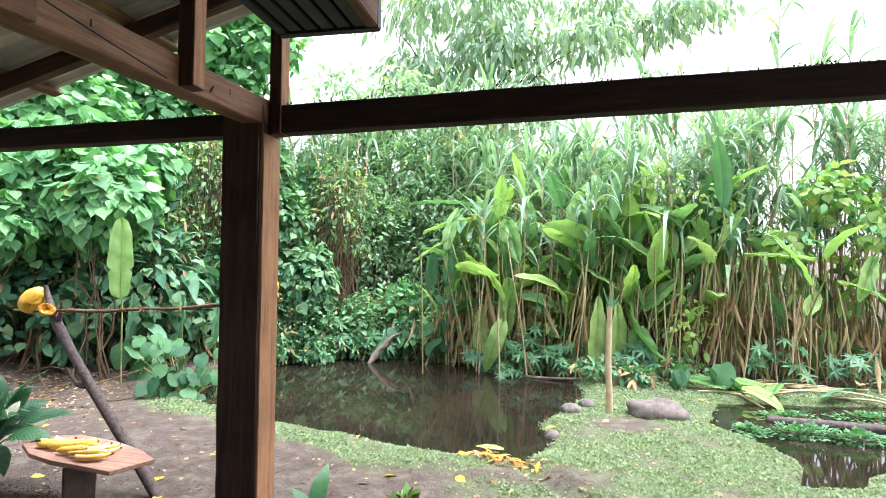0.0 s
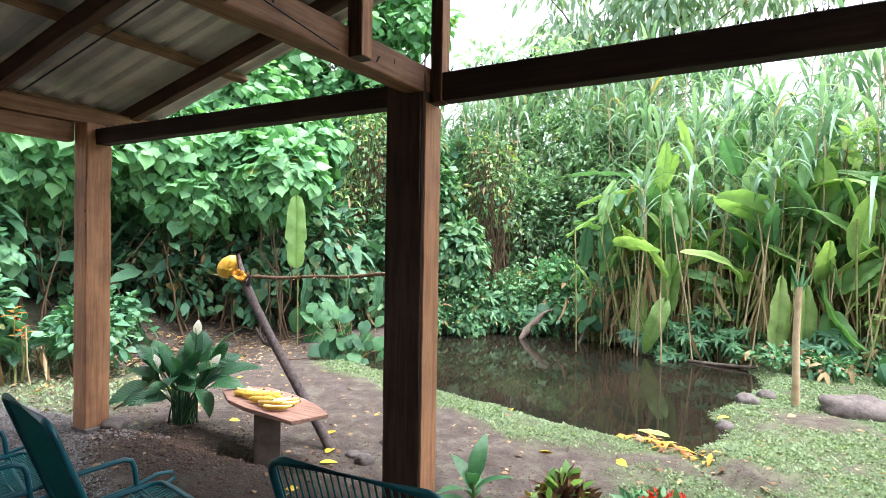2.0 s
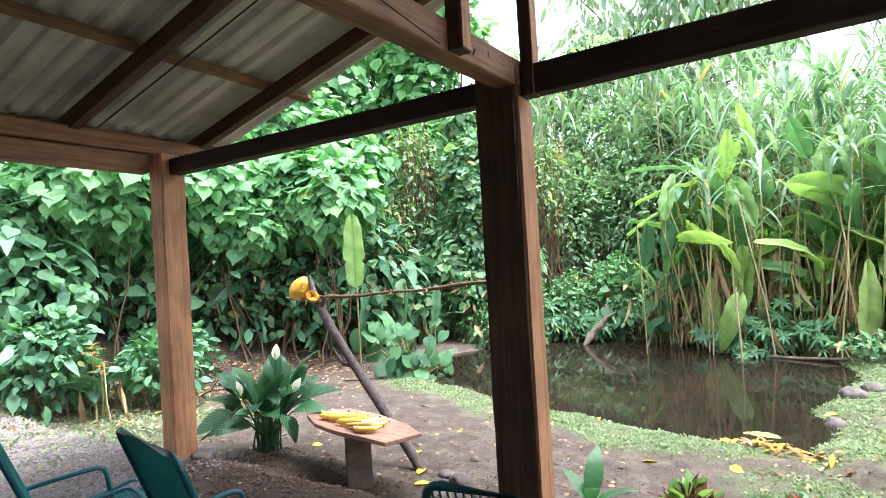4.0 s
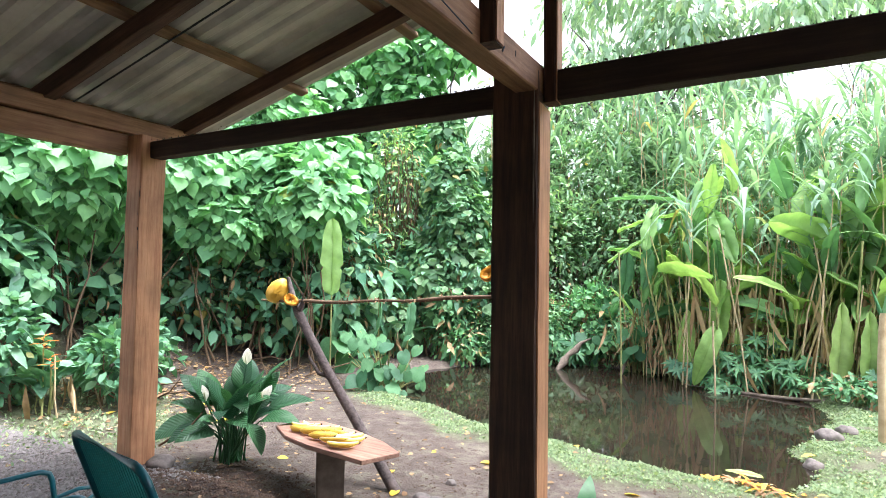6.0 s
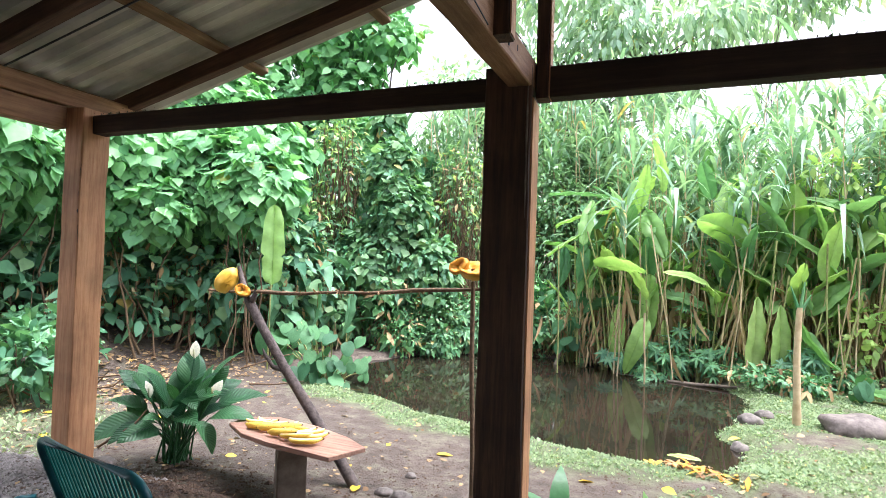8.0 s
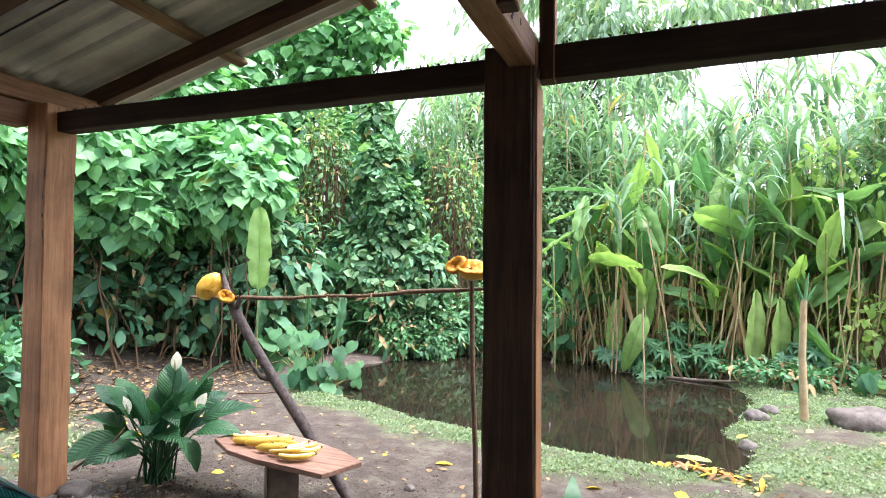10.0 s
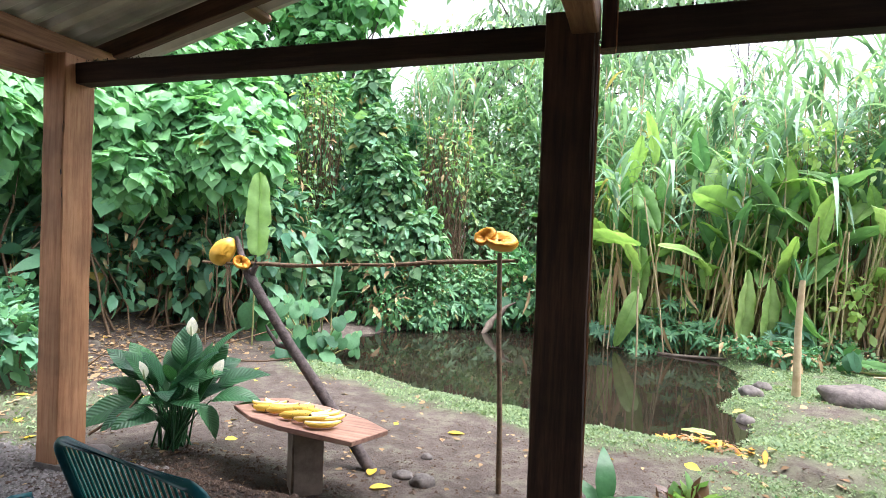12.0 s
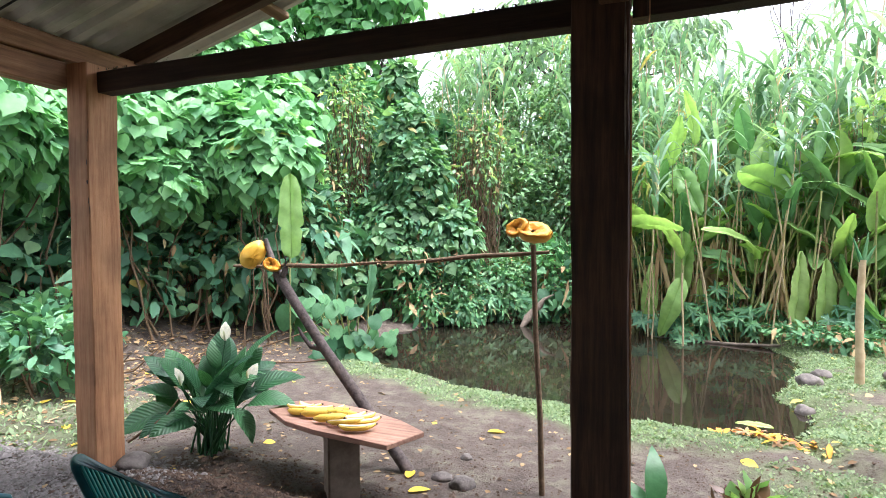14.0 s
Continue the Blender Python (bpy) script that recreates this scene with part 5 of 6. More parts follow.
def banana_mesh(name, mat, flat, thin=1.0):
    V, Q = [], []
    n, m = 12, 8
    for s in range(n):
        t = s / (n - 1)
        a = radians(-45 + 90 * t)
        c = V3([0.115 * math.sin(a), 0.115 * math.cos(a) - 0.09, 0])
        r = 0.021 * min(1, 0.25 + 3.2 * t, 0.3 + 3.6 * (1 - t)) * thin
        d = V3([math.sin(a), math.cos(a), 0])
        for q in range(m):
            b = 2 * math.pi * q / m
            V.append(c + d * r * math.cos(b) + V3([0, 0, 1]) * (min(r * math.sin(b), 0.002) if flat else r * math.sin(b)))
    for s in range(n - 1):
        for q in range(m):
            Q.append((s * m + q, s * m + (q + 1) % m, (s + 1) * m + (q + 1) % m, (s + 1) * m + q))
    return mesh_np(name, V, Q, mat)


BAN, BANH, BANF = banana_mesh("skin", BANANA, False), banana_mesh("skin", BANANA, True), banana_mesh("flesh", FLESH, True, 0.6)
for x, y, rz, s, half in ((-0.33, 0.15, 196, 0.95, 1), (-0.26, 0.07, 205, 1.0, 0), (-0.20, 0.16, 188, 0.95, 1), (-0.15, 0.06, 200, 1.05, 0), (-0.08, 0.12, 192, 1.1, 0), (-0.03, 0.01, 206, 1.05, 0), (0.05, 0.09, 190, 1.15, 1), (0.09, -0.01, 200, 1.15, 1), (0.17, 0.05, 186, 1.1, 1), (0.19, -0.06, 202, 1.15, 1), (-0.29, 0.2, 160, 0.9, 1), (-0.11, 0.17, 228, 0.95, 1), (0.0, 0.13, 168, 1.0, 0), (0.13, 0.1, 214, 1.05, 1)):
    rz += rng.normal(0, 7)
    e = thing("banana", pose(TX + x, TY + y, TZ - 0.02 * x + 0.028 * s, rng.normal(0, 9), 0, rz + 8) @ Matrix.Scale(1.12, 4), "split ripe banana with pale flesh" if half else "ripe yellow banana on the board", "banana", "bananas on the table")
    peel = part("skin", BANH if half else BAN, e, at=Matrix.Scale(s, 4))
    for sg in (-1, 1):
        part("tip", tube_mesh("tip", [(V3([(sg * 0.0795, -0.0087, -0.002), (sg * 0.088, -0.018, -0.002)]), [0.0065, 0.004])], SOILCLOD, 6), peel, "dark banana tip")
    if half:
        part("flesh", BANF, peel, "pale banana flesh", at=Matrix.Translation((0, 0, 0.004)) @ Matrix.Scale(0.97, 4))

# sapling stump on the little peninsula
sx_, sy_ = 0.86, 7.2
sp = thing("sapling", (sx_, sy_, gz(sx_, sy_) - 0.04), "thin yellowish sapling trunk cut short with a forked top", "sapling")
part("trunk", tube_mesh("trunk", [(V3([(0, 0, 0), (0.0, 0, 0.3), (-0.01, 0, 0.7), (0.0, 0, 1.05), (0.01, 0, 1.28)]), [0.046, 0.038, 0.035, 0.033, 0.029])], DRYST, 9), sp)
for a, b in ((-0.07, 0.28), (0.06, 0.33), (0.12, 0.2)):
    part("shoot", tube_mesh("shoot", [(arc((0.01, 0, 1.22), (a, 0.02, 1.22 + b), 0, 4), [0.022, 0.018, 0.012, 0.006])], L_STRIP, 6), sp)


# ---- near garden plants ----
def spade_mesh(name, mat, droop, half, seed):
    r = np.random.default_rng(seed)
    n = 15
    t = np.linspace(0, 1, n)
    w = half * np.sin(np.pi * t ** 0.8) ** 0.8 + 0.002
    rows = []
    for s in range(n):
        z = -droop * t[s] ** 2
        pl = 0.005 * (-1) ** s
        rows.append([(u * w[s], t[s] * (1 - 0.3 * droop * t[s]), z + 0.3 * w[s] * abs(u) + pl * abs(u) * (abs(u) > 0.1) - 0.12 * abs(u) ** 2 * half) for u in (-1, -0.6, 0, 0.6, 1)])
    V = V3(rows).reshape(-1, 3)
    a, b = np.meshgrid(np.arange(n - 1), np.arange(4), indexing="ij")
    return mesh_np(name, V, np.stack([a * 5 + b, a * 5 + b + 1, (a + 1) * 5 + b + 1, (a + 1) * 5 + b], -1).reshape(-1, 4), mat)


LX, LY = -3.98, 3.72
pl = thing("peace_lily", (LX, LY, gz(LX, LY) - 0.03), "large peace lily with glossy ribbed leaves and white flowers", "plant")
LILY = [spade_mesh("leaf", L_LILY, d, 0.265, s) for d, s in ((0.2, 1), (0.4, 2), (0.65, 3))]
LIGHT = Vector((0.35, -0.42, 0.84))


def lit_roll(az, el):
    """The roll by which a blade turns its face to the open light."""
    best = max(range(-70, 71, 10), key=lambda r: (leaf_pose((0, 0, 0), az, el, r, 1).to_3x3() @ Vector((0, 0, 1))).dot(LIGHT))
    return best * 0.85 + rng.normal(0, 8)


leaves = [(100, 84, 0.10, 0.56, 0.42), (50, 45, 0.2, 0.55, 0.48), (20, 15, 0.28, 0.38, 0.44), (60, 62, 0.14, 0.44, 0.46), (42, 22, 0.26, 0.40, 0.46), (0, -52, 0.20, 0.40, 0.40), (222, 30, 0.20, 0.40, 0.42), (200, 58, 0.14, 0.44, 0.42),
          (262, 12, 0.22, 0.36, 0.42), (240, -20, 0.24, 0.36, 0.40), (-48, 40, 0.14, 0.36, 0.38), (-20, 60, 0.12, 0.42, 0.40), (140, 55, 0.18, 0.44, 0.42), (170, 30, 0.22, 0.42, 0.42), (80, 40, 0.22, 0.42, 0.42), (-80, 20, 0.18, 0.32, 0.38)]
for q in range(34):
    leaves.append((q * 137.5, rng.uniform(10, 82), rng.uniform(0.06, 0.24), rng.uniform(0.3, 0.56), rng.uniform(0.24, 0.4)))
for az, el, r, z, s in leaves:
    g = V3([rng.normal(0, 0.05), rng.normal(0, 0.05), 0])
    az, el = az + rng.normal(0, 9), el * 0.8 + 14 + rng.normal(0, 9)
    tip = V3([r * math.cos(radians(az)), r * math.sin(radians(az)), z * 1.02 + rng.normal(0, 0.02)])
    part("stalk", tube_mesh("stalk", [(arc(g, tip, 0.03, 5), [0.008, 0.007, 0.006, 0.005, 0.004])], L_LILY, 6), pl)
    part("leaf", LILY[0 if el > 50 else 1], pl, at=leaf_pose(tuple(tip), az, el, lit_roll(az, el) * 0.7 + rng.normal(0, 12), s * rng.uniform(0.68, 0.9)))
SP = spade_mesh("spathe", SPATHE, 0.15, 0.27, 9)
for x, y, z, az, el in ((0.06, 0.08, 0.78, 120, 80), (-0.04, -0.22, 0.54, 200, 72), (0.26, 0.06, 0.52, 60, 62)):
    fs = part("flower_stalk", tube_mesh("flower_stalk", [(arc((0, 0, 0), (x, y, z), 0.02, 5), 0.006)], L_LILY, 6), pl)
    part("spathe", SP, fs, "white flower spathe", at=leaf_pose((x, y, z), az, el, lit_roll(az, el), 0.135))
    part("spadix", tube_mesh("spadix", [(V3([(x, y, z), (x + 0.015, y - 0.03, z + 0.07)]), [0.009, 0.006])], SPATHE, 6), fs)

DRAC = spade_mesh("leaf", L_STRIP, 0.5, 0.16, 5)
dx, dy = -1.17, 3.42
dr = thing("dracaena", (dx, dy, gz(dx, dy) - 0.02), "young broad-leaved green plant at the shelter's edge", "plant")
part("stem", tube_mesh("stem", [(V3([(0, 0, 0), (0.01, 0, 0.16), (0, 0, 0.3)]), [0.014, 0.012, 0.008])], STEMS, 7), dr)
for q in range(12):
    az, el, z = q * 137.5, 75 - 6.5 * (12 - q) + 6, 0.04 + 0.02 * q
    part("leaf", DRAC, dr, at=leaf_pose((0, 0, z), az, el, rng.normal(0, 12), rng.uniform(0.24, 0.34)))


def low_bush(name, x, y, n, size, r, h, mat, label, flowers=0, mat2=None):
    e = thing(name, (x, y, gz(x, y) - 0.02), label, "plant")
    balls = [(0, 0, h * 0.55, r, r, h * 0.5)]
    v, q = leaf_cloud(T_LANCE, n, balls, size, 0.4, -0.3, 0.6, 0.5, 1.3)
    tagged(part("foliage", mesh_np("foliage", v, q, mat), e), kind="stuff")
    if mat2:
        v, q = leaf_cloud(T_OVAL, n // 3, [(0, 0, h * 0.75, r, r, h * 0.35)], size * 0.9, 0.5, -0.3)
        tagged(part("foliage", mesh_np("foliage", v, q, mat2), e, "yellow-green young leaves"), kind="stuff")
    for _ in range(9):
        part("stem", tube_mesh("stem", [(arc((0, 0, 0), (rng.normal(0, r * 0.6), rng.normal(0, r * 0.6), h * 0.9), 0, 4), 0.005)], TWIG, 5), e)
    for f in range(flowers):
        c = V3([rng.normal(0, r * 0.55), rng.normal(0, r * 0.45), h * rng.uniform(0.95, 1.15)])
        P, O = blob(60, [(c[0], c[1], c[2], 0.05, 0.05, 0.03)], 0.5)
        v, q = scatter(T_TINY, P, O + rng.normal(0, 0.4, O.shape), O, np.full(60, 0.028), 1.2)
        part("flower_head", mesh_np("flower_head", v, q, REDFL), e, "cluster of small red petals")
    return e


low_bush("croton", -0.71, 3.74, 190, 0.10, 0.15, 0.22, L_CROT, "small dark purple-leaved croton with green tips", 0, L_HELI)
low_bush("ixora", -0.21, 3.82, 150, 0.09, 0.16, 0.24, L_BANK, "low shrub with red flower clusters", 5)
low_bush("ixora", 0.32, 3.78, 130, 0.09, 0.14, 0.2, L_BANK, "low red-flowering shrub beside the ditch", 4)

# orange heliconia flowers by the gravel
for x, y, z in ((-6.65, 3.75, 0.75), (-6.6, 3.8, 0.55)):
    e = thing("heliconia_flower", (x, y, gz(x, y)), "orange heliconia flower on a stalk", "flower")
    part("stalk", tube_mesh("stalk", [(arc((-0.25, 0.15, 0), (0, 0, z), 0.05, 5), 0.008)], STEMS, 5), e)
    P = V3([(0, 0, z + 0.02 * q) for q in range(7)])
    D = V3([(math.cos(q * 2.4), math.sin(q * 2.4), 0.4) for q in range(7)])
    v, q = scatter(T_LANCE, P, D, np.tile([[0, 0, 1.0]], (7, 1)), np.full(7, 0.13), 0.7)
    part("bracts", mesh_np("bracts", v, q, ORFL), e, "orange bracts")
paddle_plant(-6.9, 3.95, 4, 0.18, 0.7, 0.5, "broad-leaved heliconia beside the clearing", DPADS, "heliconia_clump", 3, 1)
bush("clearing_shrub", "leafy green shrub at the edge of the clearing", [(-7.4, 3.6, 0.45, 0.6, 0.5, 0.55), (-6.8, 4.6, 0.25, 0.55, 0.4, 0.35), (-7.6, 5.3, 0.3, 0.6, 0.5, 0.4)],
     [(T_OVAL, 900, 0.12, L_BANK, 0.5, 0.3), (T_LANCE, 70, 0.2, L_DARK, 0.6, 0.4), (T_OVAL, 700, 0.16, L_DARK, 0.5, 0.4)], 45, TWIG)

# driftwood and logs
def log(name, pts, rad, mat, label):
    p = V3(pts, float)
    ob = new(name, tube_mesh(name, [(p - p[0], rad)], mat, 9))
    ob.location = p[0]
    return tagged(ob, label, "log")


log("fallen_twig", [(-4.16, 3.22, 0.1), (-4.03, 3.38, 0.22), (-4.0, 3.46, 0.31)], [0.009, 0.007, 0.005], TWIG, "thin dark twig leaning from the post into the lily")
log("driftwood", [(-3.1, 10.2, -0.32), (-3.0, 10.3, -0.16), (-2.95, 10.35, -0.06), (-2.82, 10.4, 0.04), (-2.74, 10.42, 0.16), (-2.58, 10.5, 0.24)], [0.035, 0.075, 0.04, 0.065, 0.03, 0.012], DRIFT, "pale broken root at the far bank")
log("driftwood", [(-2.05, 10.25, -0.34), (-1.97, 10.32, -0.12), (-1.92, 10.4, 0.08)], [0.03, 0.025, 0.012], DRIFT, "pale stick standing in the water")
log("fallen_log", [(2.7, 7.6, -0.27), (3.8, 7.35, -0.25), (5.2, 7.0, -0.23), (6.2, 6.8, -0.2)], [0.05, 0.06, 0.055, 0.05], BARK, "long thin log lying in the shallow water")
log("fallen_log", [(-1.0, 9.9, -0.31), (0.1, 9.5, -0.28), (0.9, 9.35, -0.24)], [0.02, 0.025, 0.02], DRIFT, "thin pale log at the water's edge")
for q in range(26):
    x, y = rng.uniform(1.6, 6.2), rng.uniform(8.7, 9.9)
    a, L = rng.normal(0.1, 0.5), rng.uniform(0.4, 1.1)
    z = gz(x, y) + 0.02
    log("dry_stalk", [(x, y, z), (x + L * 0.5 * math.cos(a), y + L * 0.5 * math.sin(a), max(z, gz(x + L * 0.5 * math.cos(a), y + L * 0.5 * math.sin(a)) + 0.03)), (x + L * math.cos(a), y + L * math.sin(a), gz(x + L * math.cos(a), y + L * math.sin(a)) + 0.02)], 0.014, DRYST, "dry fallen cane stalk on the bank")
for q in range(12):
    x, y = rng.uniform(-7.4, -5.2), rng.uniform(5.0, 7.3)
    a, L = rng.uniform(-0.6, 0.9), rng.uniform(0.5, 1.3)
    log("fallen_twig", [(x, y, gz(x, y) + 0.01), (x + L * 0.5 * math.cos(a), y + L * 0.5 * math.sin(a), gz(x, y) + rng.uniform(0.05, 0.25)), (x + L * math.cos(a), y + L * math.sin(a), gz(x + L * math.cos(a), y + L * math.sin(a)) + rng.uniform(0.02, 0.4))], [0.012, 0.009, 0.004], TWIG, "thin dry twig lying under the thicket")
for x, y, az, s, m in ((4.2, 8.75, 200, 0.6, DPADS[0]), (5.0, 8.5, 160, 0.75, PADS[1]), (2.75, 8.6, 300, 0.6, PADS[1]), (3.3, 8.9, 240, 0.7, PADS[0]), (5.6, 8.9, 190, 0.7, PADS[3]), (3.7, 9.2, 170, 0.55, DPADS[1]), (-0.5, 5.56, -8, 0.27, WPADS[0]), (2.1, 9.15, -50, 0.7, PADS[0]), (2.45, 9.1, -30, 0.75, WPADS[0]), (3.2, 9.1, 190, 0.55, WPADS[1]), (4.4, 9.1, 60, 0.6, WPADS[1])):
    e = thing("fallen_leaf", (x, y, gz(x, y) + 0.06), "large fallen banana leaf at the water's edge", "leaf")
    part("blade", m, e, at=leaf_pose((0, 0, 0.05), az, 8, 15, s))


# ---- ground cover, litter and pebbles ----
def keep(n, x0, x1, y0, y1, dens):
    x, y = rng.uniform(x0, x1, n), rng.uniform(y0, y1, n)
    ok = rng.random(n) < dens(x, y)
    return x[ok], y[ok]


def stuff(name, tpl, x, y, size, mat, label, flat=True, lift=0.004, width=1.0, category="ground cover"):
    n = len(x)
    z = ground_z(x, y) + lift
    P = np.stack([x, y, z], -1)
    a = rng.uniform(0, 2 * np.pi, n)
    rise = rng.normal(0.05, 0.12, n) if flat else rng.uniform(0.5, 2.0, n)
    D = np.stack([np.cos(a), np.sin(a), rise], -1)
    N = np.stack([rng.normal(0, 0.25, n), rng.normal(0, 0.25, n), np.ones(n)], -1) if flat else np.stack([-np.cos(a), -np.sin(a), np.full(n, 0.4)], -1)
    v, q = scatter(tpl, P, D, N, size * np.exp(rng.normal(0, 0.3, n)), width)
    return tagged(new(name, mesh_np(name, v, q, mat)), label, category, kind="stuff")


T_CHIP = (V3([(0, 0, 0), (0.3, 0.5, 0), (0, 1.0, -0.1), (-0.3, 0.5, 0)]), V3([(0, 1, 2, 3)]))
dry = lambda x, y: (seg_dist(x, y, POND) < 0.0) & (seg_dist(x, y, PUDDLE) < 0.02)
x, y = keep(420000, -5.4, 7.0, 3.6, 9.6, lambda x, y: np.clip(cover(x, y) * 1.3 - 0.25, 0, 1) * dry(x, y))
stuff("ground_cover", T_CHIP, x, y, 0.02, L_GRASS, "carpet of small-leaved green ground cover", False, 0.0, 1.3)
x, y = keep(9000, -7.5, -4.4, 2.2, 5.4, lambda x, y: np.clip(cover(x, y), 0, 1) * dry(x, y))
stuff("ground_cover", T_TINY, x, y, 0.04, L_GRASS, "sparse grass on the clearing", False, 0.0, 0.8)
P, O = blob(2600, [(2.8, 6.95, -0.25, 0.4, 0.14, 0.1), (3.3, 6.85, -0.25, 0.3, 0.1, 0.09), (4.0, 7.9, -0.27, 0.5, 0.16, 0.06), (3.0, 7.8, -0.27, 0.35, 0.12, 0.05), (5.2, 7.4, -0.26, 0.5, 0.2, 0.08), (2.3, 7.0, -0.26, 0.15, 0.2, 0.06)], 0.4)
v, q = scatter(T_TINY, P, O, O + V3([0, 0, 1]), np.full(2600, 0.045), 1.4)
tagged(new("water_weed", mesh_np("water_weed", v, q, L_BANK)), "floating patch of small-leaved water weed", "water plant", kind="stuff")
soil = lambda x, y: dry(x, y) * np.clip(1 - cover(x, y), 0, 1) * np.clip(0.25 + smooth(3.0, 3.6, y) + smooth(-4.4, -5.0, x), 0, 1)
x, y = keep(5200, -7.6, 1.5, 2.2, 7.4, lambda x, y: soil(x, y) * (0.25 + 0.75 * smooth(-4.8, -6.2, x)))
stuff("leaf_litter", T_OVAL, x, y, 0.045, L_LIT, "scattered brown dead leaves on the soil", True, 0.006, 1.2, "leaf litter")
x, y = keep(260, -7.4, 2.6, 2.6, 8.6, lambda x, y: dry(x, y) * (0.16 + 0.5 * smooth(-4.8, -5.8, x)))
stuff("yellow_leaves", T_OVAL, x, y, 0.085, L_YEL, "scattered yellow fallen leaves", True, 0.008, 1.0, "fallen leaves")
x, y = rng.normal(-7.0, 0.8, 1500), rng.normal(6.0, 1.2, 1500)
stuff("leaf_litter", T_OVAL, x, y, 0.05, L_LIT, "drift of brown leaves under the thicket", True, 0.02, 1.2, "leaf litter")
# heap of yellow leaves where the pond drains
P = np.stack([rng.normal(-0.3, 0.15, 170), rng.normal(5.5, 0.075, 170), np.zeros(170)], -1)
P[:, 1] -= 0.25 * (P[:, 0] + 0.5)
P[:, 2] = np.maximum(ground_z(P[:, 0], P[:, 1]), -0.31) + rng.uniform(0.01, 0.06, 170)
D = np.stack([rng.normal(0.3, 1, 170), rng.normal(0, 1, 170), rng.normal(0.0, 0.12, 170)], -1)
for nm, sl, mat in (("yellow", slice(0, 38), L_YEL), ("orange", slice(38, 62), L_ORG), ("brown", slice(95, 170), L_LIT), ("rusty", slice(62, 95), L_ORG)):
    v, q = scatter(T_LANCE, P[sl], D[sl], np.tile([[0, 0, 1.0]], (len(P[sl]), 1)), rng.uniform(0.05, 0.13, len(P[sl])), 1.0)
    tagged(new("leaf_heap", mesh_np("leaf_heap", v, q, mat)), "heap of %s fallen leaves at the pond outlet" % nm, "fallen leaves", kind="stuff")
for x, y, az in ((-2.55, 3.75, 30), (-2.9, 4.25, 80), (-2.35, 4.9, 10), (-5.6, 3.9, 140), (-2.62, 3.92, 100), (-5.3, 4.6, 60), (-5.15, 4.75, 150), (-6.3, 4.4, 20), (-6.45, 4.3, 110), (-5.9, 5.0, 80)):
    e = thing("fallen_leaf", (x, y, gz(x, y) + 0.012), "bright yellow fallen leaf on the soil", "leaf")
    part("blade", spade_mesh("blade", L_YEL, 0.03, 0.24, int(az)), e, at=leaf_pose((0, 0, 0), az, 1, 0, 0.14))


def pebbles(name, n, x0, x1, y0, y1, s, mat, label, dens):
    x, y = keep(n, x0, x1, y0, y1, dens)
    n = len(x)
    oc = V3([(1, 0, 0), (-1, 0, 0), (0, 1, 0), (0, -1, 0), (0, 0, 0.6), (0, 0, -0.6)], float)
    tri = V3([(0, 2, 4), (2, 1, 4), (1, 3, 4), (3, 0, 4), (2, 0, 5), (1, 2, 5), (3, 1, 5), (0, 3, 5)])
    S = s * np.exp(rng.normal(0, 0.4, n))
    a = rng.uniform(0, 6.3, n)
    R = np.stack([np.stack([np.cos(a), -np.sin(a), 0 * a], -1), np.stack([np.sin(a), np.cos(a), 0 * a], -1), np.tile([[0, 0, 1.0]], (n, 1))], 1)
    jit = oc[None] * rng.uniform(0.6, 1.3, (n, 6, 1))
    V = np.stack([x, y, ground_z(x, y) + 0.2 * S], -1)[:, None] + S[:, None, None] * np.einsum("nij,nkj->nki", R, jit)
    Q = (np.arange(n) * 6)[:, None, None] + tri[None]
    tagged(new(name, mesh_np(name, V.reshape(-1, 3), Q.reshape(-1, 3), mat, False)), label, "gravel", kind="stuff")


pebbles("gravel", 80000, -7.0, -3.0, 0.8, 3.6, 0.0085, GRAVEL, "grey gravel around the post", lambda x, y: smooth(-3.7, -4.3, x + 0.2 * wavy(x, y, 3, 2) - 0.9 * smooth(2.9, 2.3, y)) * smooth(3.7, 3.2, y))
pebbles("soil_clods", 5000, -5.0, 0.5, 2.6, 5.2, 0.0065, SOILCLOD, "small clods of dark soil", lambda x, y: soil(x, y) + 0.2)
pebbles("soil_clods", 9000, -4.2, -1.6, 2.3, 3.9, 0.011, SOILCLOD, "crumbly dark soil dug around the lily and table", lambda x, y: np.exp(-((x + 3.3) ** 2 / 0.5 + (y - 3.2) ** 2 / 0.2)))


# ---- chairs ----
def round_rect(w, h, r, n=6):
    pts = []
    for cx, cy, a0 in ((w - r, h - r, 0), (-w + r, h - r, 90), (-w + r, r, 180), (w - r, r, 270)):
        for q in range(n + 1):
            a = radians(a0 + 90 * q / n)
            pts.append((cx + r * math.cos(a), cy + r * math.sin(a)))
    return pts


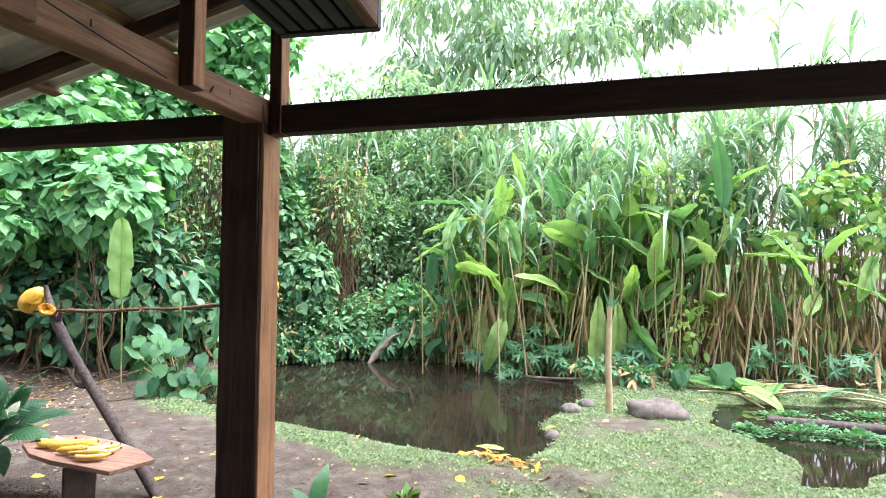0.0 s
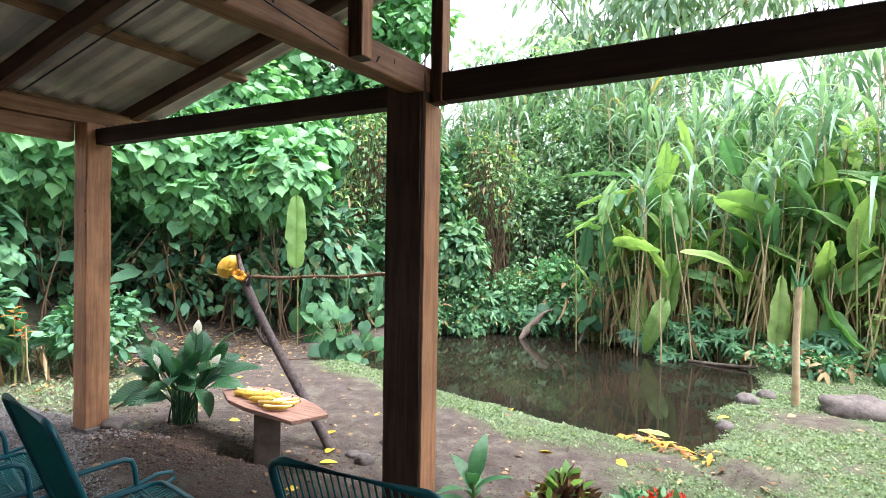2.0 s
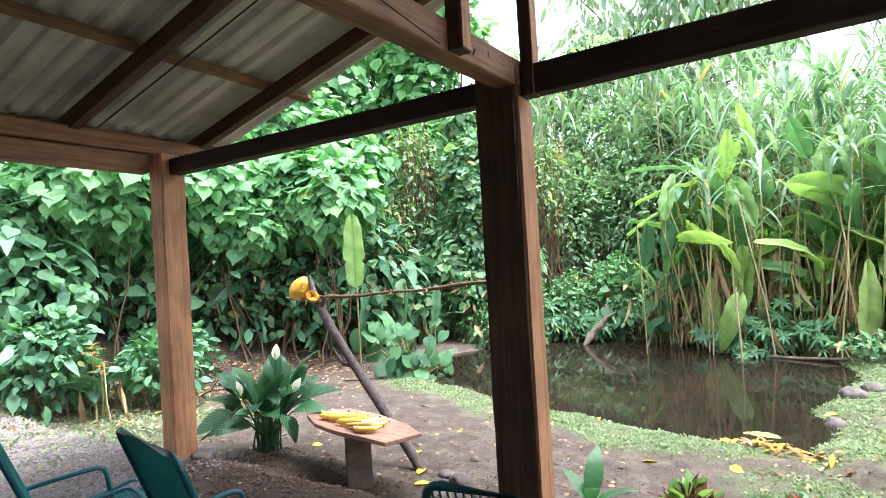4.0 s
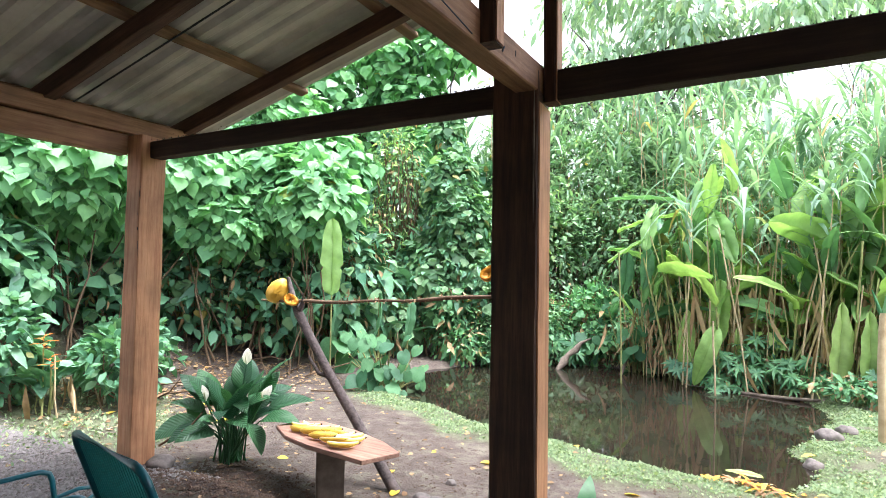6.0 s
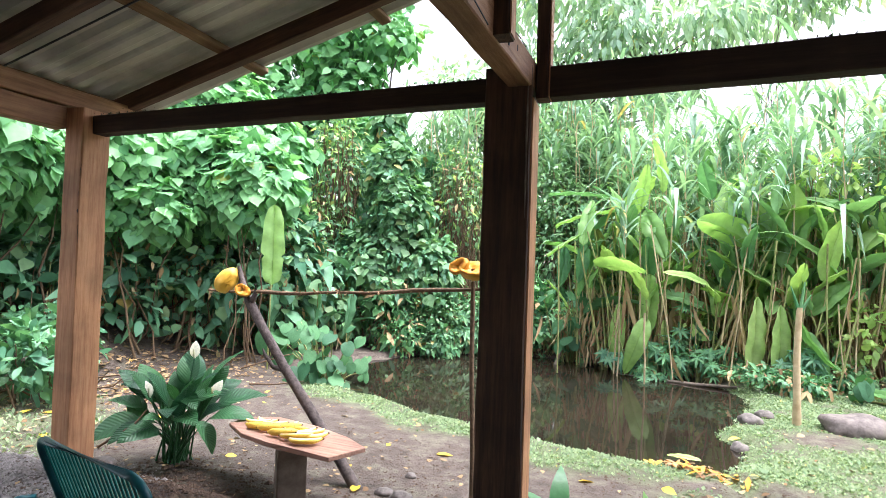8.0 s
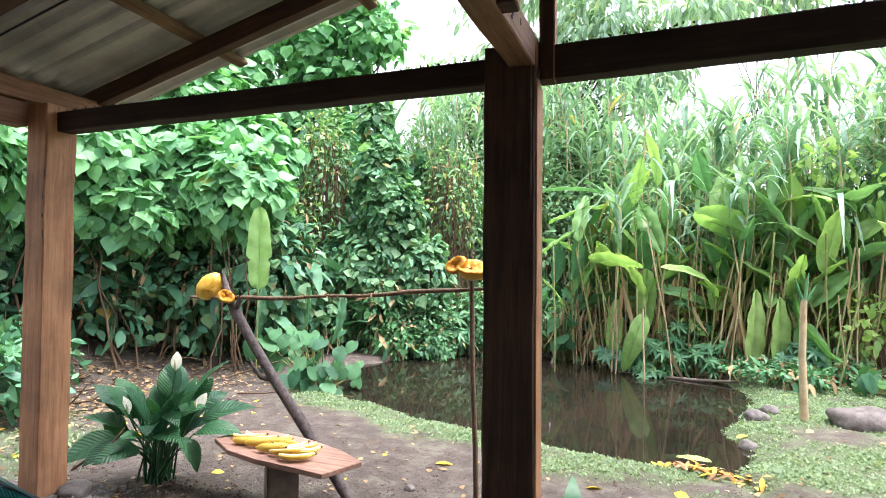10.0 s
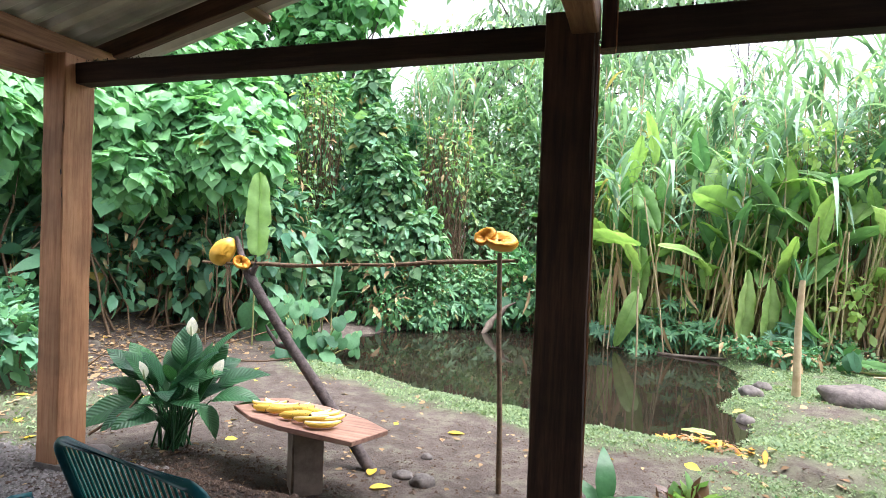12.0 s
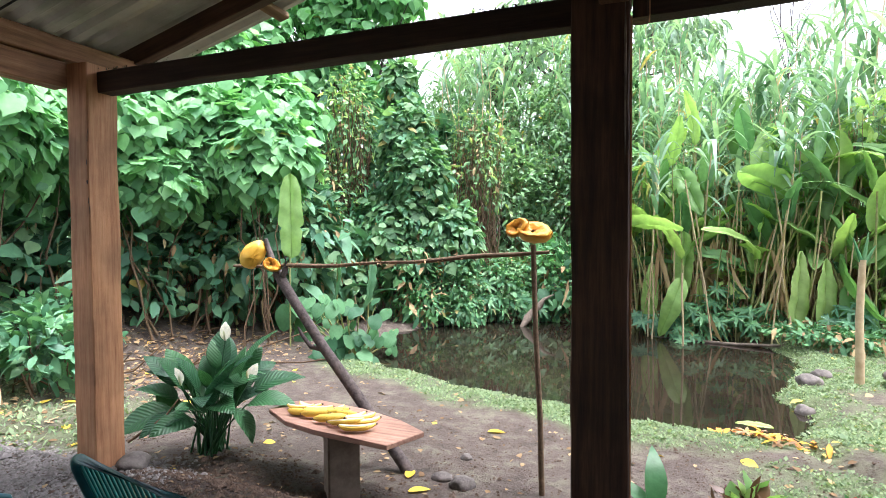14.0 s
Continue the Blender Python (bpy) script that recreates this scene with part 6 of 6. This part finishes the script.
def chair(m, label):
    e = thing("string_chair", m, label, "chair", "teal string chairs")
    W = 0.305
    rec = radians(20)
    # local: y forward, z up; the back starts behind the seat and leans back
    B = lambda u, s: V3([u, -0.24 - math.sin(rec) * s, 0.20 + math.cos(rec) * s])
    Sx = lambda u, s: V3([u, -0.24 + s, 0.16 + 0.05 * s])
    pts = [B(u, s) for u, s in round_rect(W, 0.62, 0.06)]
    pts.append(pts[0])
    bf = part("back_frame", tube_mesh("back_frame", [(pts, 0.0135)], TEAL, 8), e)
    pts = [Sx(u, s) for u, s in round_rect(W, 0.46, 0.07)]
    pts.append(pts[0])
    sf = part("seat_frame", tube_mesh("seat_frame", [(pts, 0.0135)], TEAL, 8), e)
    for q in range(23):
        u = -W + 0.02 + (2 * W - 0.04) * q / 22
        part("back_cord", tube_mesh("back_cord", [(V3([B(u, 0.0) + [0, 0.012, 0], B(u, 0.31) + [0, 0.006, 0], B(u, 0.615) + [0, 0.006, 0]]), 0.0042)], CORD, 4), bf)
    for q in range(24):
        u = -W + 0.02 + (2 * W - 0.04) * q / 23
        part("seat_cord", tube_mesh("seat_cord", [(V3([Sx(u, 0.0), Sx(u, 0.23) - [0, 0, 0.03], Sx(u, 0.46)]), 0.0042)], CORD, 4), sf)
    for q in range(7):
        s = 0.06 + 0.06 * q
        part("cross_cord", tube_mesh("cross_cord", [(V3([Sx(-W, s), Sx(0, s) - [0, 0, 0.03], Sx(W, s)]), 0.004)], CORD, 4), sf)
    for sgn in (-1, 1):
        u = sgn * (W + 0.03)
        back = B(u, 0.23)
        arm = V3([back, back + [0, 0.12, 0.015], (u, 0.0, 0.335), (u, 0.05, 0.335), (u, 0.085, 0.32), (u, 0.1, 0.28), (u, 0.11, 0.2), (u, 0.14, 0.0)])
        arm[0][2], arm[1][2] = 0.315, 0.325
        arm[0][1] = -0.24 - math.sin(rec) * 0.2
        part("armrest", tube_mesh("armrest", [(arm, 0.0135)], TEAL, 8), e)
        part("side_loop", tube_mesh("side_loop", [(V3([(u, -0.22, 0.155), (u, 0.08, 0.18), (u, 0.22, 0.21), (u, 0.29, 0.2), (u, 0.31, 0.165), (u, 0.26, 0.14), (u, 0.12, 0.13)]), 0.011)], TEAL, 8), e)
        part("leg", tube_mesh("leg", [(V3([(u, -0.24, 0.22), (u, -0.33, 0.0)]), 0.0125)], TEAL, 8), e)
        part("runner", tube_mesh("runner", [(V3([(u, -0.33, 0.012), (u, 0.15, 0.012)]), 0.0125)], TEAL, 8), e)
    part("front_rail", tube_mesh("front_rail", [(V3([(-W - 0.03, 0.11, 0.155), (W + 0.03, 0.11, 0.155)]), 0.0125)], TEAL, 8), e)
    return e


first = chair(pose(-2.276, 2.12, 0.0, 0, 0, -13), "teal steel chair with green plastic string seat and back")
copy_thing(first, pose(-3.33, 2.01, 0.0, 0, 0, -18))
copy_thing(first, pose(-0.871, 2.21, 0.0, 0, 0, 1))
